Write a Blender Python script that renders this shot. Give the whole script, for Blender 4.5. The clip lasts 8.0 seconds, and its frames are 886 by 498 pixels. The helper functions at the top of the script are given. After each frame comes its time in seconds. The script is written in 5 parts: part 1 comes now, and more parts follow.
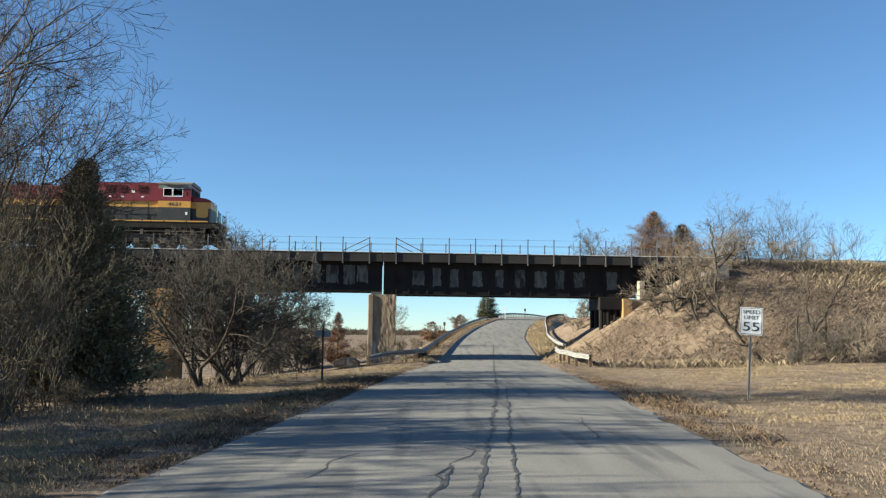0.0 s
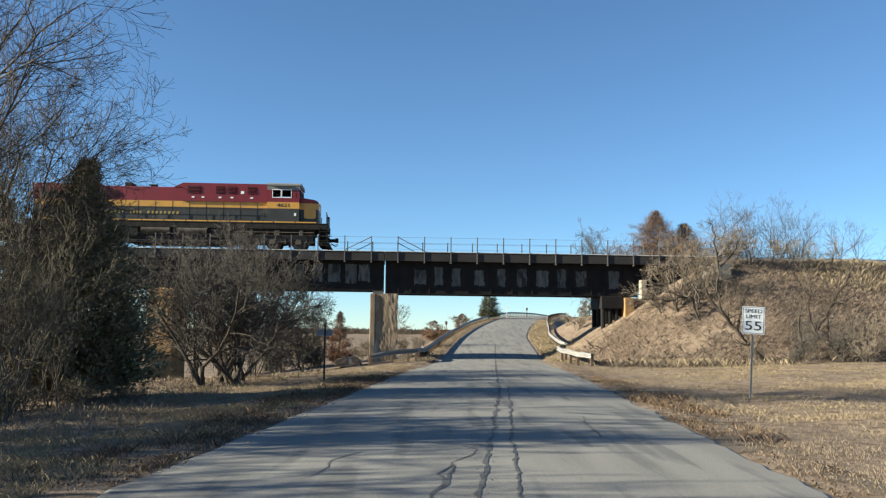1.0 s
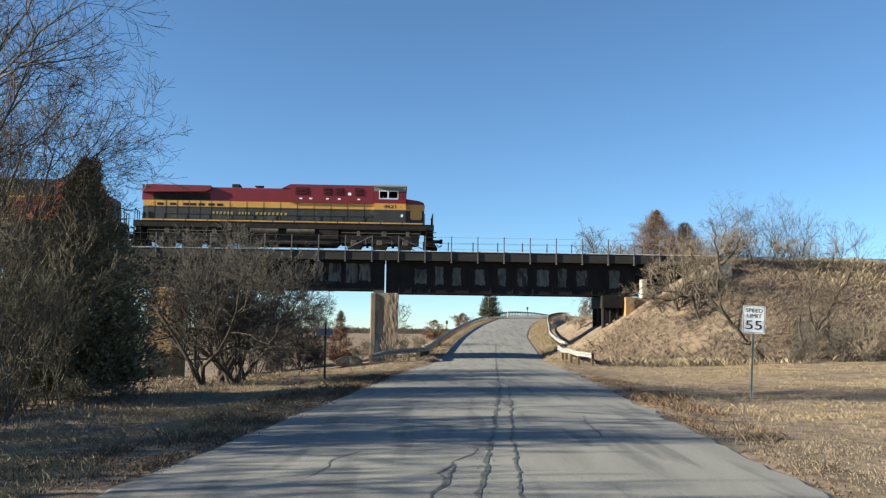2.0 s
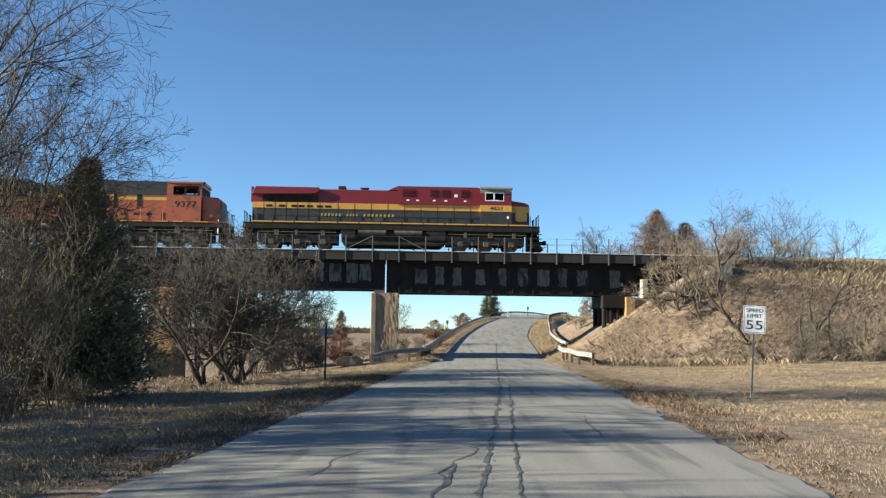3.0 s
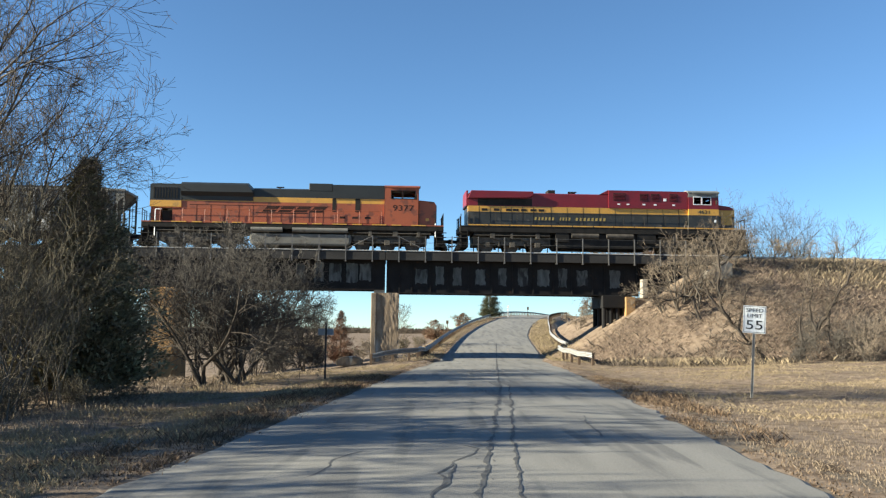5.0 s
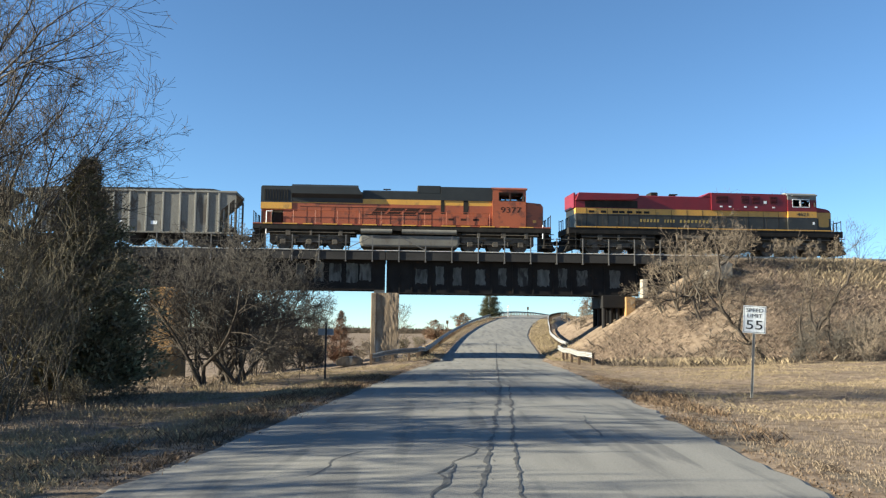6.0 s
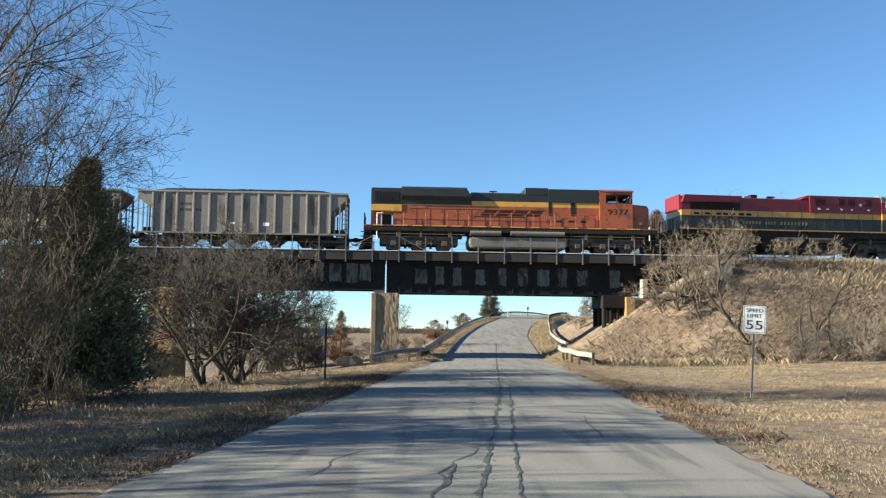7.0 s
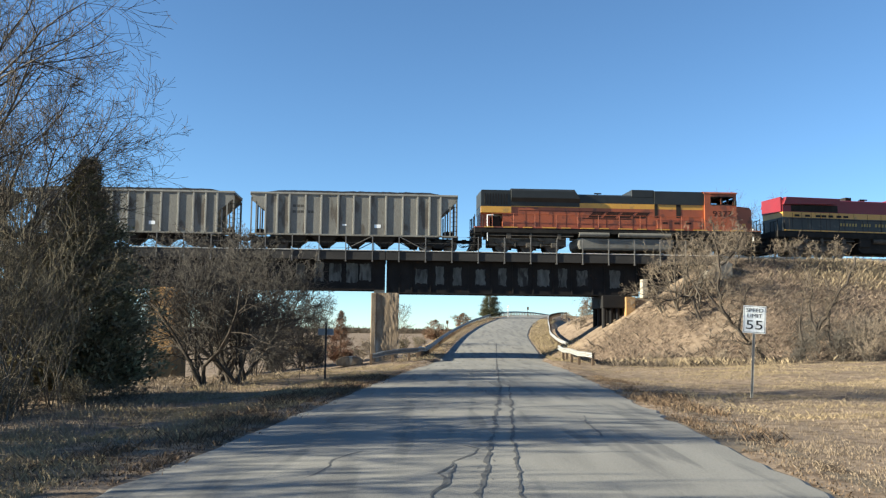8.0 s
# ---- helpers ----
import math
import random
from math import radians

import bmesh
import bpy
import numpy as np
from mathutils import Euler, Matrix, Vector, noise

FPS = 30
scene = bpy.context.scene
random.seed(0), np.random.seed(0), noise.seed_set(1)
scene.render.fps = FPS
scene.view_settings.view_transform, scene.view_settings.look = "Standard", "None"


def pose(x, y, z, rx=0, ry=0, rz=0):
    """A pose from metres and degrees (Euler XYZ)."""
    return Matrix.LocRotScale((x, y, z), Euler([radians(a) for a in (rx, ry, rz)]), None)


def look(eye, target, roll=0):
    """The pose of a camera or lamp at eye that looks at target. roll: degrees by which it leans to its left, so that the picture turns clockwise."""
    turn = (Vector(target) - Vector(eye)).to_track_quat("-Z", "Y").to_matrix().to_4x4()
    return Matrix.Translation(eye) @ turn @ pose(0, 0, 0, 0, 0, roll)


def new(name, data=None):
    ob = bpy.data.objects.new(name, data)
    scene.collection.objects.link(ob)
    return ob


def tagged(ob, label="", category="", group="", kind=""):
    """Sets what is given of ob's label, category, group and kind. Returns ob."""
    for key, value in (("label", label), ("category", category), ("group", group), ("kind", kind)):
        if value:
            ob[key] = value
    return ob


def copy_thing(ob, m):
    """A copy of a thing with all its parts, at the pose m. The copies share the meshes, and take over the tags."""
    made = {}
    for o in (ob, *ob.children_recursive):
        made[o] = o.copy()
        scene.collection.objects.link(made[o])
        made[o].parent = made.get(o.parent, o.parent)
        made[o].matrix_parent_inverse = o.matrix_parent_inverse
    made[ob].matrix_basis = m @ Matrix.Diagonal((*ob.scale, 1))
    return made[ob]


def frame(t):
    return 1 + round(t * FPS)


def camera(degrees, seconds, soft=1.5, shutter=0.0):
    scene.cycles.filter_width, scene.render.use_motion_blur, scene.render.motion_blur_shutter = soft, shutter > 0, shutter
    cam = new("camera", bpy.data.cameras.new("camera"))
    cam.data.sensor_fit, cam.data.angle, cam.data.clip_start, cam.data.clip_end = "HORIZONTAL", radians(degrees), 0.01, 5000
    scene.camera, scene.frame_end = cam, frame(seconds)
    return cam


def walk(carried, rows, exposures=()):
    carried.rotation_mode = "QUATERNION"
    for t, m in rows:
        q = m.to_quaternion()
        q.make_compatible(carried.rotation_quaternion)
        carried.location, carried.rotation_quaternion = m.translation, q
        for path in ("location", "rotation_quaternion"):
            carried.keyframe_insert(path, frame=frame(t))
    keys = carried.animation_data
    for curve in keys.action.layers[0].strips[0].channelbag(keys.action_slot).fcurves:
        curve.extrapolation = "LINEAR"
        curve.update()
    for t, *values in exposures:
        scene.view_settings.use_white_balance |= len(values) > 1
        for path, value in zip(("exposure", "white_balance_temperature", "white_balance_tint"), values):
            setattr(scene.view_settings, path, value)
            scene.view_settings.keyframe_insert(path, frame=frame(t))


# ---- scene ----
cam = camera(54, 8.0, soft=1.25)
EYE = (0.0, 0.0, 1.6)


def aim(yaw, pitch, roll=0.6):
    """The camera's pose from its turn to the right and upwards, in degrees."""
    a, b = radians(yaw), radians(pitch)
    return look(EYE, (EYE[0] + 100 * math.sin(a), EYE[1] + 100 * math.cos(a), EYE[2] + 100 * math.tan(b)), roll)


walk(cam, [(0.0, aim(0.186, 5.74)), (0.5, aim(0.120, 5.70)), (1.0, aim(0.067, 5.68)), (1.5, aim(0.050, 5.655)),
           (3.0, aim(0.0, 5.63)), (8.0, aim(0.0, 5.63))],
     exposures=[(0.0, 1.50, 6630, 0), (1.5, 1.53, 6630, 0), (3.5, 1.63, 6630, 0), (8.0, 1.70, 6630, 0)])

# ---- light ----
TO_SUN = Vector((-3.0, -0.62, 1.15)).normalized()
world = bpy.data.worlds.new("sky")
scene.world = world
world.use_nodes = True
wt = world.node_tree
sky = wt.nodes.new("ShaderNodeTexSky")
sky.sky_type, sky.sun_disc = "NISHITA", False
sky.sun_elevation, sky.sun_rotation = math.asin(TO_SUN.z), math.atan2(TO_SUN.x, TO_SUN.y)
sky.altitude, sky.air_density, sky.dust_density, sky.ozone_density = 2300, 1.0, 0.0, 5.0
wt.nodes["Background"].inputs["Strength"].default_value = 0.065
wt.links.new(sky.outputs[0], wt.nodes["Background"].inputs["Color"])
sun = new("sun", bpy.data.lights.new("sun", "SUN"))
sun.data.energy, sun.data.angle, sun.data.color = 5.0, radians(0.6), (1.0, 0.91, 0.78)
sun.matrix_world = look(TO_SUN * 50, (0, 0, 0))


# ---- materials ----
def surface(name, base, other, scale=3.0, rough=0.8, metal=0.0, bump=0.25, fine=60.0, island=0.0, stain=None, stain_scale=0.6,
            stain_at=0.62, stretch=(1, 1, 1), coat=0.0):
    """A painted, earthen or grown surface: two colours in large patches, a fine grain, optional stains and a variation from piece to piece."""
    m = bpy.data.materials.new(name)
    m.use_nodes = True
    nt = m.node_tree
    b = nt.nodes["Principled BSDF"]
    b.inputs["Roughness"].default_value, b.inputs["Metallic"].default_value = rough, metal
    b.inputs["Coat Weight"].default_value = coat
    b.inputs["Specular IOR Level"].default_value = 0.5 if rough < 0.6 else 0.15
    tc = nt.nodes.new("ShaderNodeTexCoord")
    mp = nt.nodes.new("ShaderNodeMapping")
    mp.inputs["Scale"].default_value = stretch
    nt.links.new(tc.outputs["Object"], mp.inputs["Vector"])

    def grain(s, detail=4.0):
        n = nt.nodes.new("ShaderNodeTexNoise")
        n.inputs["Scale"].default_value, n.inputs["Detail"].default_value = s, detail
        nt.links.new(mp.outputs[0], n.inputs["Vector"])
        return n.outputs["Fac"]

    def mix(fac, a, c, mode="MIX"):
        n = nt.nodes.new("ShaderNodeMix")
        n.data_type, n.blend_type = "RGBA", mode
        for sock, v in ((n.inputs[0], fac), (n.inputs[6], a), (n.inputs[7], c)):
            if hasattr(v, "default_value"):
                nt.links.new(v, sock)
            else:
                sock.default_value = v if isinstance(v, (int, float)) else (*v, 1)
        return n.outputs[2]

    def band(v, lo, hi):
        n = nt.nodes.new("ShaderNodeMapRange")
        n.inputs[1].default_value, n.inputs[2].default_value = lo, hi
        nt.links.new(v, n.inputs[0])
        return n.outputs[0]

    f = grain(fine, 3.0)
    col = mix(band(grain(scale), 0.32, 0.68), base, other)
    if stain:
        col = mix(band(grain(stain_scale, 6.0), stain_at - 0.03, stain_at + 0.05), col, stain)
    col = mix(0.35, col, mix(band(f, 0.25, 0.75), (0.45, 0.45, 0.45), (1.5, 1.5, 1.5)), "MULTIPLY") if bump else col
    if island:
        g = nt.nodes.new("ShaderNodeNewGeometry")
        col = mix(island, col, mix(g.outputs["Random Per Island"], (0.35, 0.35, 0.35), (1.7, 1.65, 1.55)), "MULTIPLY")
    nt.links.new(col, b.inputs["Base Color"])
    if bump:
        bp = nt.nodes.new("ShaderNodeBump")
        bp.inputs["Strength"].default_value, bp.inputs["Distance"].default_value = bump, 0.02
        nt.links.new(f, bp.inputs["Height"])
        nt.links.new(bp.outputs[0], b.inputs["Normal"])
    return m


M = {
    "soil": surface("dry_grass_soil", (0.262, 0.196, 0.142), (0.18, 0.134, 0.097), 0.35, 0.95, 0, 1.0, 14.0, stain=(0.135, 0.096, 0.067), stain_scale=2.6, stain_at=0.53),
    "road": surface("worn_asphalt", (0.238, 0.226, 0.205), (0.186, 0.177, 0.162), 0.9, 0.85, 0, 0.12, 90.0, stain=(0.152, 0.146, 0.137), stain_scale=1.5, stain_at=0.57, stretch=(1.5, 0.13, 1)),
    "gravel": surface("gravel_edge", (0.174, 0.142, 0.107), (0.115, 0.0869, 0.0632), 1.2, 0.95, 0, 0.9, 30.0, stain=(0.079, 0.0514, 0.0316), stain_scale=1.5, stain_at=0.55),
    "tar": surface("crack_seal", (0.0751, 0.0735, 0.0711), (0.118, 0.115, 0.111), 3.0, 0.7, 0, 0.2, 40.0),
    "yellow_line": surface("worn_yellow_paint", (0.237, 0.213, 0.158), (0.213, 0.205, 0.198), 5.0, 0.8, 0, 0.2, 40.0, stain=(0.213, 0.205, 0.198), stain_scale=7, stain_at=0.45),
    "grass": surface("dry_grass", (0.251, 0.196, 0.144), (0.18, 0.139, 0.101), 0.5, 0.85, 0, 0, island=0.35),
    "slope_grass": surface("matted_brown_grass", (0.262, 0.198, 0.155), (0.175, 0.132, 0.104), 0.4, 0.9, 0, 0, island=0.6),
    "tall_grass": surface("tall_dry_grass", (0.29, 0.228, 0.150), (0.225, 0.174, 0.115), 0.5, 0.75, 0, 0, island=0.35),
    "verge_grass": surface("faded_olive_grass", (0.292, 0.225, 0.142), (0.213, 0.17, 0.101), 0.6, 0.85, 0, 0, island=0.5),
    "sign_post": surface("weathered_sign_post", (0.332, 0.304, 0.269), (0.261, 0.237, 0.209), 4.0, 0.65, 0.0, 0.1),
    "leaf_litter": surface("leaf_litter", (0.145, 0.100, 0.068), (0.092, 0.064, 0.044), 1.5, 0.8, 0, 0, island=0.8),
    "bark": surface("grey_bark", (0.085, 0.07, 0.056), (0.13, 0.11, 0.09), 6.0, 0.9, 0, 0.5, 40.0, stretch=(1, 1, 0.3)),
    "dark_bark": surface("dark_brown_bark", (0.048, 0.039, 0.032), (0.075, 0.061, 0.05), 6.0, 0.9, 0, 0.5, 40.0, stretch=(1, 1, 0.3)),
    "thicket_twig": surface("dark_thicket_twigs", (0.080, 0.071, 0.062), (0.049, 0.044, 0.040), 1.0, 0.85, 0, 0, island=0.5),
    "twig": surface("grey_twigs", (0.111, 0.0885, 0.0695), (0.0751, 0.06, 0.0474), 1.0, 0.85, 0, 0, island=0.5),
    "pale_twig": surface("pale_twigs", (0.215, 0.172, 0.133), (0.145, 0.115, 0.089), 1.0, 0.85, 0, 0, island=0.5),
    "brush": surface("olive_brown_brush", (0.135, 0.114, 0.080), (0.084, 0.071, 0.050), 1.0, 0.85, 0, 0, island=0.6),
    "cedar": surface("cedar_needles", (0.125, 0.122, 0.068), (0.19, 0.150, 0.098), 1.6, 0.75, 0, 0, island=0.8),
    "dark_cedar": surface("dark_cedar_needles", (0.06, 0.072, 0.04), (0.09, 0.085, 0.05), 1.2, 0.75, 0, 0, island=0.7),
    "brown_cedar": surface("winter_cedar_needles", (0.19, 0.115, 0.078), (0.13, 0.088, 0.058), 1.2, 0.75, 0, 0, island=0.7),
    "red_cedar": surface("reddish_cedar_needles", (0.174, 0.0909, 0.0632), (0.111, 0.0695, 0.0514), 1.2, 0.75, 0, 0, island=0.7),
    "girder": surface("black_girder_steel", (0.012, 0.0115, 0.012), (0.019, 0.017, 0.0165), 1.0, 0.75, 0.0, 0.2, 20.0, stain=(0.035, 0.021, 0.014), stain_scale=1.8, stain_at=0.66),
    "fascia": surface("weathered_deck_timber", (0.05, 0.046, 0.044), (0.032, 0.03, 0.029), 1.0, 0.85, 0, 0.4, 18.0, stretch=(0.4, 1, 1)),
    "patch": surface("flaked_pale_paint", (0.125, 0.13, 0.125), (0.05, 0.052, 0.05), 3.0, 0.8, 0, 0.3, 25.0, stain=(0.03, 0.03, 0.03), stain_scale=1.6, stain_at=0.56, stretch=(1, 1, 0.35)),
    "concrete": surface("pale_concrete", (0.332, 0.3, 0.253), (0.261, 0.229, 0.186), 1.2, 0.9, 0, 0.4, 25.0, stain=(0.158, 0.118, 0.079), stain_scale=1.2),
    "old_concrete": surface("rust_stained_concrete", (0.255, 0.198, 0.145), (0.16, 0.116, 0.078), 2.6, 0.9, 0, 0.5, 20.0, stain=(0.36, 0.33, 0.285), stain_scale=1.3, stain_at=0.62, stretch=(1, 1, 0.3)),
    "orange_concrete": surface("ochre_concrete", (0.363, 0.213, 0.0948), (0.261, 0.154, 0.0711), 0.9, 0.9, 0, 0.4, 20.0, stain=(0.142, 0.0948, 0.0553), stain_scale=1.0),
    "rail": surface("worn_rail_steel", (0.35, 0.33, 0.31), (0.25, 0.22, 0.2), 3.0, 0.35, 0.9, 0.1),
    # pale base colour carries the sunlight along the deck edge
    "deck_edge": surface("plank_painted_sunlit", (0.55, 0.53, 0.50), (0.42, 0.40, 0.38), 2.0, 0.8, 0, 0.3),
    "post": surface("grey_steel_post", (0.174, 0.166, 0.158), (0.118, 0.111, 0.107), 4.0, 0.6, 0.3, 0.1),
    "galvanised": surface("galvanised_steel", (0.411, 0.395, 0.371), (0.316, 0.304, 0.288), 3.0, 0.45, 0.35, 0.1, stain=(0.284, 0.237, 0.198), stain_scale=3.0, stain_at=0.66),
    "blue_rail": surface("dull_galvanised_steel", (0.19, 0.194, 0.198), (0.134, 0.138, 0.142), 3.0, 0.5, 0.3, 0.1),
    "timber": surface("brown_timber", (0.126, 0.0869, 0.0592), (0.079, 0.0553, 0.0395), 3.0, 0.9, 0, 0.4),
    "ballast": surface("track_ballast", (0.221, 0.198, 0.174), (0.15, 0.134, 0.118), 2.0, 0.95, 0, 1.0, 12.0),
    "sign_white": surface("sign_white", (0.86, 0.86, 0.85), (0.80, 0.80, 0.79), 3.0, 0.5, 0, 0.05),
    "black": surface("black_paint", (0.012, 0.012, 0.013), (0.02, 0.02, 0.021), 3.0, 0.5, 0, 0.05),
    "slate": surface("blue_grey_sign_back", (0.237, 0.261, 0.284), (0.19, 0.209, 0.229), 3.0, 0.6, 0.2, 0.05),
    "red": surface("dark_red_paint", (0.178, 0.00553, 0.0134), (0.146, 0.00513, 0.0118), 1.0, 0.5, 0, 0.04, 30.0, coat=0.08, stain=(0.134, 0.0111, 0.019), stain_scale=2.5, stain_at=0.66),
    "loco_yellow": surface("golden_yellow_paint", (0.60, 0.305, 0.046), (0.50, 0.255, 0.045), 1.2, 0.45, 0, 0.05, 30.0, coat=0.15, stain=(0.38, 0.21, 0.05), stain_scale=2.0, stain_at=0.62),
    "loco_black": surface("near_black_green_paint", (0.022, 0.023, 0.022), (0.034, 0.033, 0.030), 1.2, 0.5, 0, 0.05, 30.0, stain=(0.055, 0.05, 0.042), stain_scale=1.6, stain_at=0.6),
    "roof_grey": surface("cab_roof_grey", (0.21, 0.21, 0.20), (0.16, 0.16, 0.15), 2.0, 0.6, 0, 0.05),
    "orange": surface("orange_paint", (0.325, 0.078, 0.028), (0.26, 0.064, 0.024), 1.0, 0.5, 0, 0.05, 30.0, coat=0.1, stain=(0.17, 0.048, 0.022), stain_scale=1.8, stain_at=0.58),
    "green_black": surface("dark_roof_green", (0.010, 0.012, 0.0125), (0.017, 0.019, 0.0195), 1.5, 0.55, 0, 0.05),
    "stencil": surface("faded_stencil_paint", (0.0672, 0.0616, 0.0553), (0.103, 0.0948, 0.0829), 6.0, 0.75, 0.0, 0.05, 30.0),
    "under": surface("grimy_underframe", (0.016, 0.015, 0.014), (0.030, 0.026, 0.023), 2.5, 0.8, 0.0, 0.3, 20.0),
    "truck": surface("dusty_truck_frame", (0.062, 0.053, 0.044), (0.115, 0.098, 0.081), 2.5, 0.8, 0.0, 0.3, 20.0),
    "tank": surface("dusty_grey_tank", (0.182, 0.17, 0.15), (0.134, 0.126, 0.111), 1.2, 0.65, 0, 0.1, 20.0, stain=(0.118, 0.103, 0.0869), stain_scale=1.4, stain_at=0.6),
    "wheel": surface("wheel_steel", (0.0948, 0.079, 0.0672), (0.158, 0.134, 0.118), 4.0, 0.6, 0.5, 0.1),
    "car_grey": surface("weathered_grey_car_paint", (0.217, 0.205, 0.182), (0.17, 0.16, 0.141), 0.8, 0.65, 0.0, 0.12, 20.0, stain=(0.111, 0.0948, 0.079), stain_scale=1.3, stain_at=0.58, stretch=(1, 1, 0.4)),
    "rib_grey": surface("pale_grey_rib", (0.269, 0.257, 0.233), (0.213, 0.205, 0.186), 1.0, 0.6, 0, 0.1, 20.0, stretch=(1, 1, 0.4)),
    "coal": surface("coal", (0.012, 0.012, 0.013), (0.022, 0.022, 0.024), 4.0, 0.7, 0, 1.0, 8.0),
    "gold": surface("dull_gold_letters", (0.395, 0.284, 0.0948), (0.316, 0.229, 0.079), 3.0, 0.6, 0, 0),
    "brown_letter": surface("faded_dark_letters", (0.028, 0.014, 0.012), (0.045, 0.02, 0.015), 3.0, 0.7, 0, 0),
}


def glass_material():
    m = bpy.data.materials.new("tinted_glass")
    m.use_nodes = True
    b = m.node_tree.nodes["Principled BSDF"]
    b.inputs["Base Color"].default_value = (0.75, 0.82, 0.85, 1)
    b.inputs["Roughness"].default_value, b.inputs["Transmission Weight"].default_value, b.inputs["IOR"].default_value = 0.03, 1.0, 1.05
    return m


M["glass"] = glass_material()


# ---- mesh helpers ----
def part(name, bm, material, parent=None, label="", smooth=False):
    """One mesh object out of a bmesh, or out of (vertices, faces)."""
    me = bpy.data.meshes.new(name)
    if isinstance(bm, tuple):
        me.from_pydata(bm[0], [], bm[1])
    else:
        bm.to_mesh(me)
        bm.free()
    me.materials.append(M[material])
    if smooth:
        me.polygons.foreach_set("use_smooth", [True] * len(me.polygons))
    me.update()
    ob = new(name, me)
    ob.parent = parent
    return tagged(ob, label)


def thing(name, m, label, category, group="", kind=""):
    ob = new(name)
    ob.empty_display_size = 0.3
    ob.matrix_world = m
    return tagged(ob, label, category, group, kind)


def box(bm, x0, x1, y0, y1, z0, z1, bevel=0.0):
    r = bmesh.ops.create_cube(bm, size=1.0, matrix=Matrix.LocRotScale(((x0 + x1) / 2, (y0 + y1) / 2, (z0 + z1) / 2), None, (x1 - x0, y1 - y0, z1 - z0)))
    if bevel:
        edges = list({e for v in r["verts"] for e in v.link_edges})
        bmesh.ops.bevel(bm, geom=edges, offset=bevel, segments=2, profile=0.5, affect="EDGES")
    return bm


def boxes(*rows, bevel=0.0):
    bm = bmesh.new()
    for r in rows:
        box(bm, *r, bevel=bevel)
    return bm


def prism(bm, outline, y0, y1, bevel=0.0):
    """An outline in x, z pulled from y0 to y1."""
    a = [bm.verts.new((x, y0, z)) for x, z in outline]
    c = [bm.verts.new((x, y1, z)) for x, z in outline]
    fs = [bm.faces.new(a), bm.faces.new(c[::-1])]
    n = len(a)
    for i in range(n):
        fs.append(bm.faces.new((a[i], c[i], c[(i + 1) % n], a[(i + 1) % n])))
    bmesh.ops.recalc_face_normals(bm, faces=fs)
    if bevel:
        bmesh.ops.bevel(bm, geom=list({e for f in fs for e in f.edges}), offset=bevel, segments=2, profile=0.5, affect="EDGES")
    return bm


def rod(bm, a, b, r, sides=8):
    a, b = Vector(a), Vector(b)
    d = b - a
    m = Matrix.Translation((a + b) / 2) @ d.to_track_quat("Z", "Y").to_matrix().to_4x4()
    bmesh.ops.create_cone(bm, cap_ends=True, segments=sides, radius1=r, radius2=r, depth=d.length, matrix=m)
    return bm


def rods(rows, r, sides=8):
    bm = bmesh.new()
    for a, b in rows:
        rod(bm, a, b, r, sides)
    return bm


def tubes(lines):
    """Tapered tubes along polylines: (points, radii, sides)."""
    vs, fs = [], []
    for pts, rad, sides in lines:
        base = len(vs)
        n = len(pts)
        for i in range(n):
            t = (pts[min(i + 1, n - 1)] - pts[max(i - 1, 0)])
            u = t.orthogonal().normalized()
            w = t.cross(u).normalized()
            for k in range(sides):
                a = 2 * math.pi * k / sides
                vs.append(pts[i] + (u * math.cos(a) + w * math.sin(a)) * rad[i])
        for i in range(n - 1):
            for k in range(sides):
                k2 = (k + 1) % sides
                fs.append((base + i * sides + k, base + i * sides + k2, base + (i + 1) * sides + k2, base + (i + 1) * sides + k))
        fs.append(tuple(base + (n - 1) * sides + k for k in range(sides)))
    return vs, fs


def writing(name, text, size, m, material, parent, width=None):
    """Letters in the built-in font as a thin mesh, at the pose m in the parent's space."""
    cu = bpy.data.curves.new(name, "FONT")
    cu.body, cu.size, cu.align_x, cu.align_y, cu.extrude = text, size, "CENTER", "CENTER", 0.004
    tmp = bpy.data.objects.new(name, cu)
    scene.collection.objects.link(tmp)
    me = bpy.data.meshes.new_from_object(tmp.evaluated_get(bpy.context.evaluated_depsgraph_get()))
    bpy.data.objects.remove(tmp)
    if width:
        xs = [v.co.x for v in me.vertices]
        k = width / (max(xs) - min(xs))
        for v in me.vertices:
            v.co.x *= k
    me.materials.clear()
    me.materials.append(M[material])
    ob = new(name, me)
    ob.parent, ob.matrix_local = parent, m
    return ob


def step(a, b, v):
    t = min(1.0, max(0.0, (v - a) / (b - a)))
    return t * t * (3 - 2 * t)


# ---- the lie of the land ----
TRACK_Y, HEADING, BEND_AT, BEND = 63.9, 0.0549, 7.0, 0.0057
RAIL_Z = 7.6


def track(s, side=0.0):
    """Place and heading of the track s metres along it; side is to the far side."""
    x, y, a = s * math.cos(HEADING), TRACK_Y + s * math.sin(HEADING), HEADING
    if s > BEND_AT:
        d = s - BEND_AT
        x0, y0 = BEND_AT * math.cos(HEADING), TRACK_Y + BEND_AT * math.sin(HEADING)
        b = HEADING + BEND * d
        x = x0 + (math.sin(b) - math.sin(HEADING)) / BEND
        y = y0 - (math.cos(b) - math.cos(HEADING)) / BEND
        a = b
    return x - side * math.sin(a), y + side * math.cos(a), a


def rail_z(s):
    """The height of the rail: level on the bridge, then a slight climb."""
    return RAIL_Z + 0.009 * max(0.0, s - 12.0)


def on_curve(v, xs, ys):
    return float(np.interp(v, xs, ys))


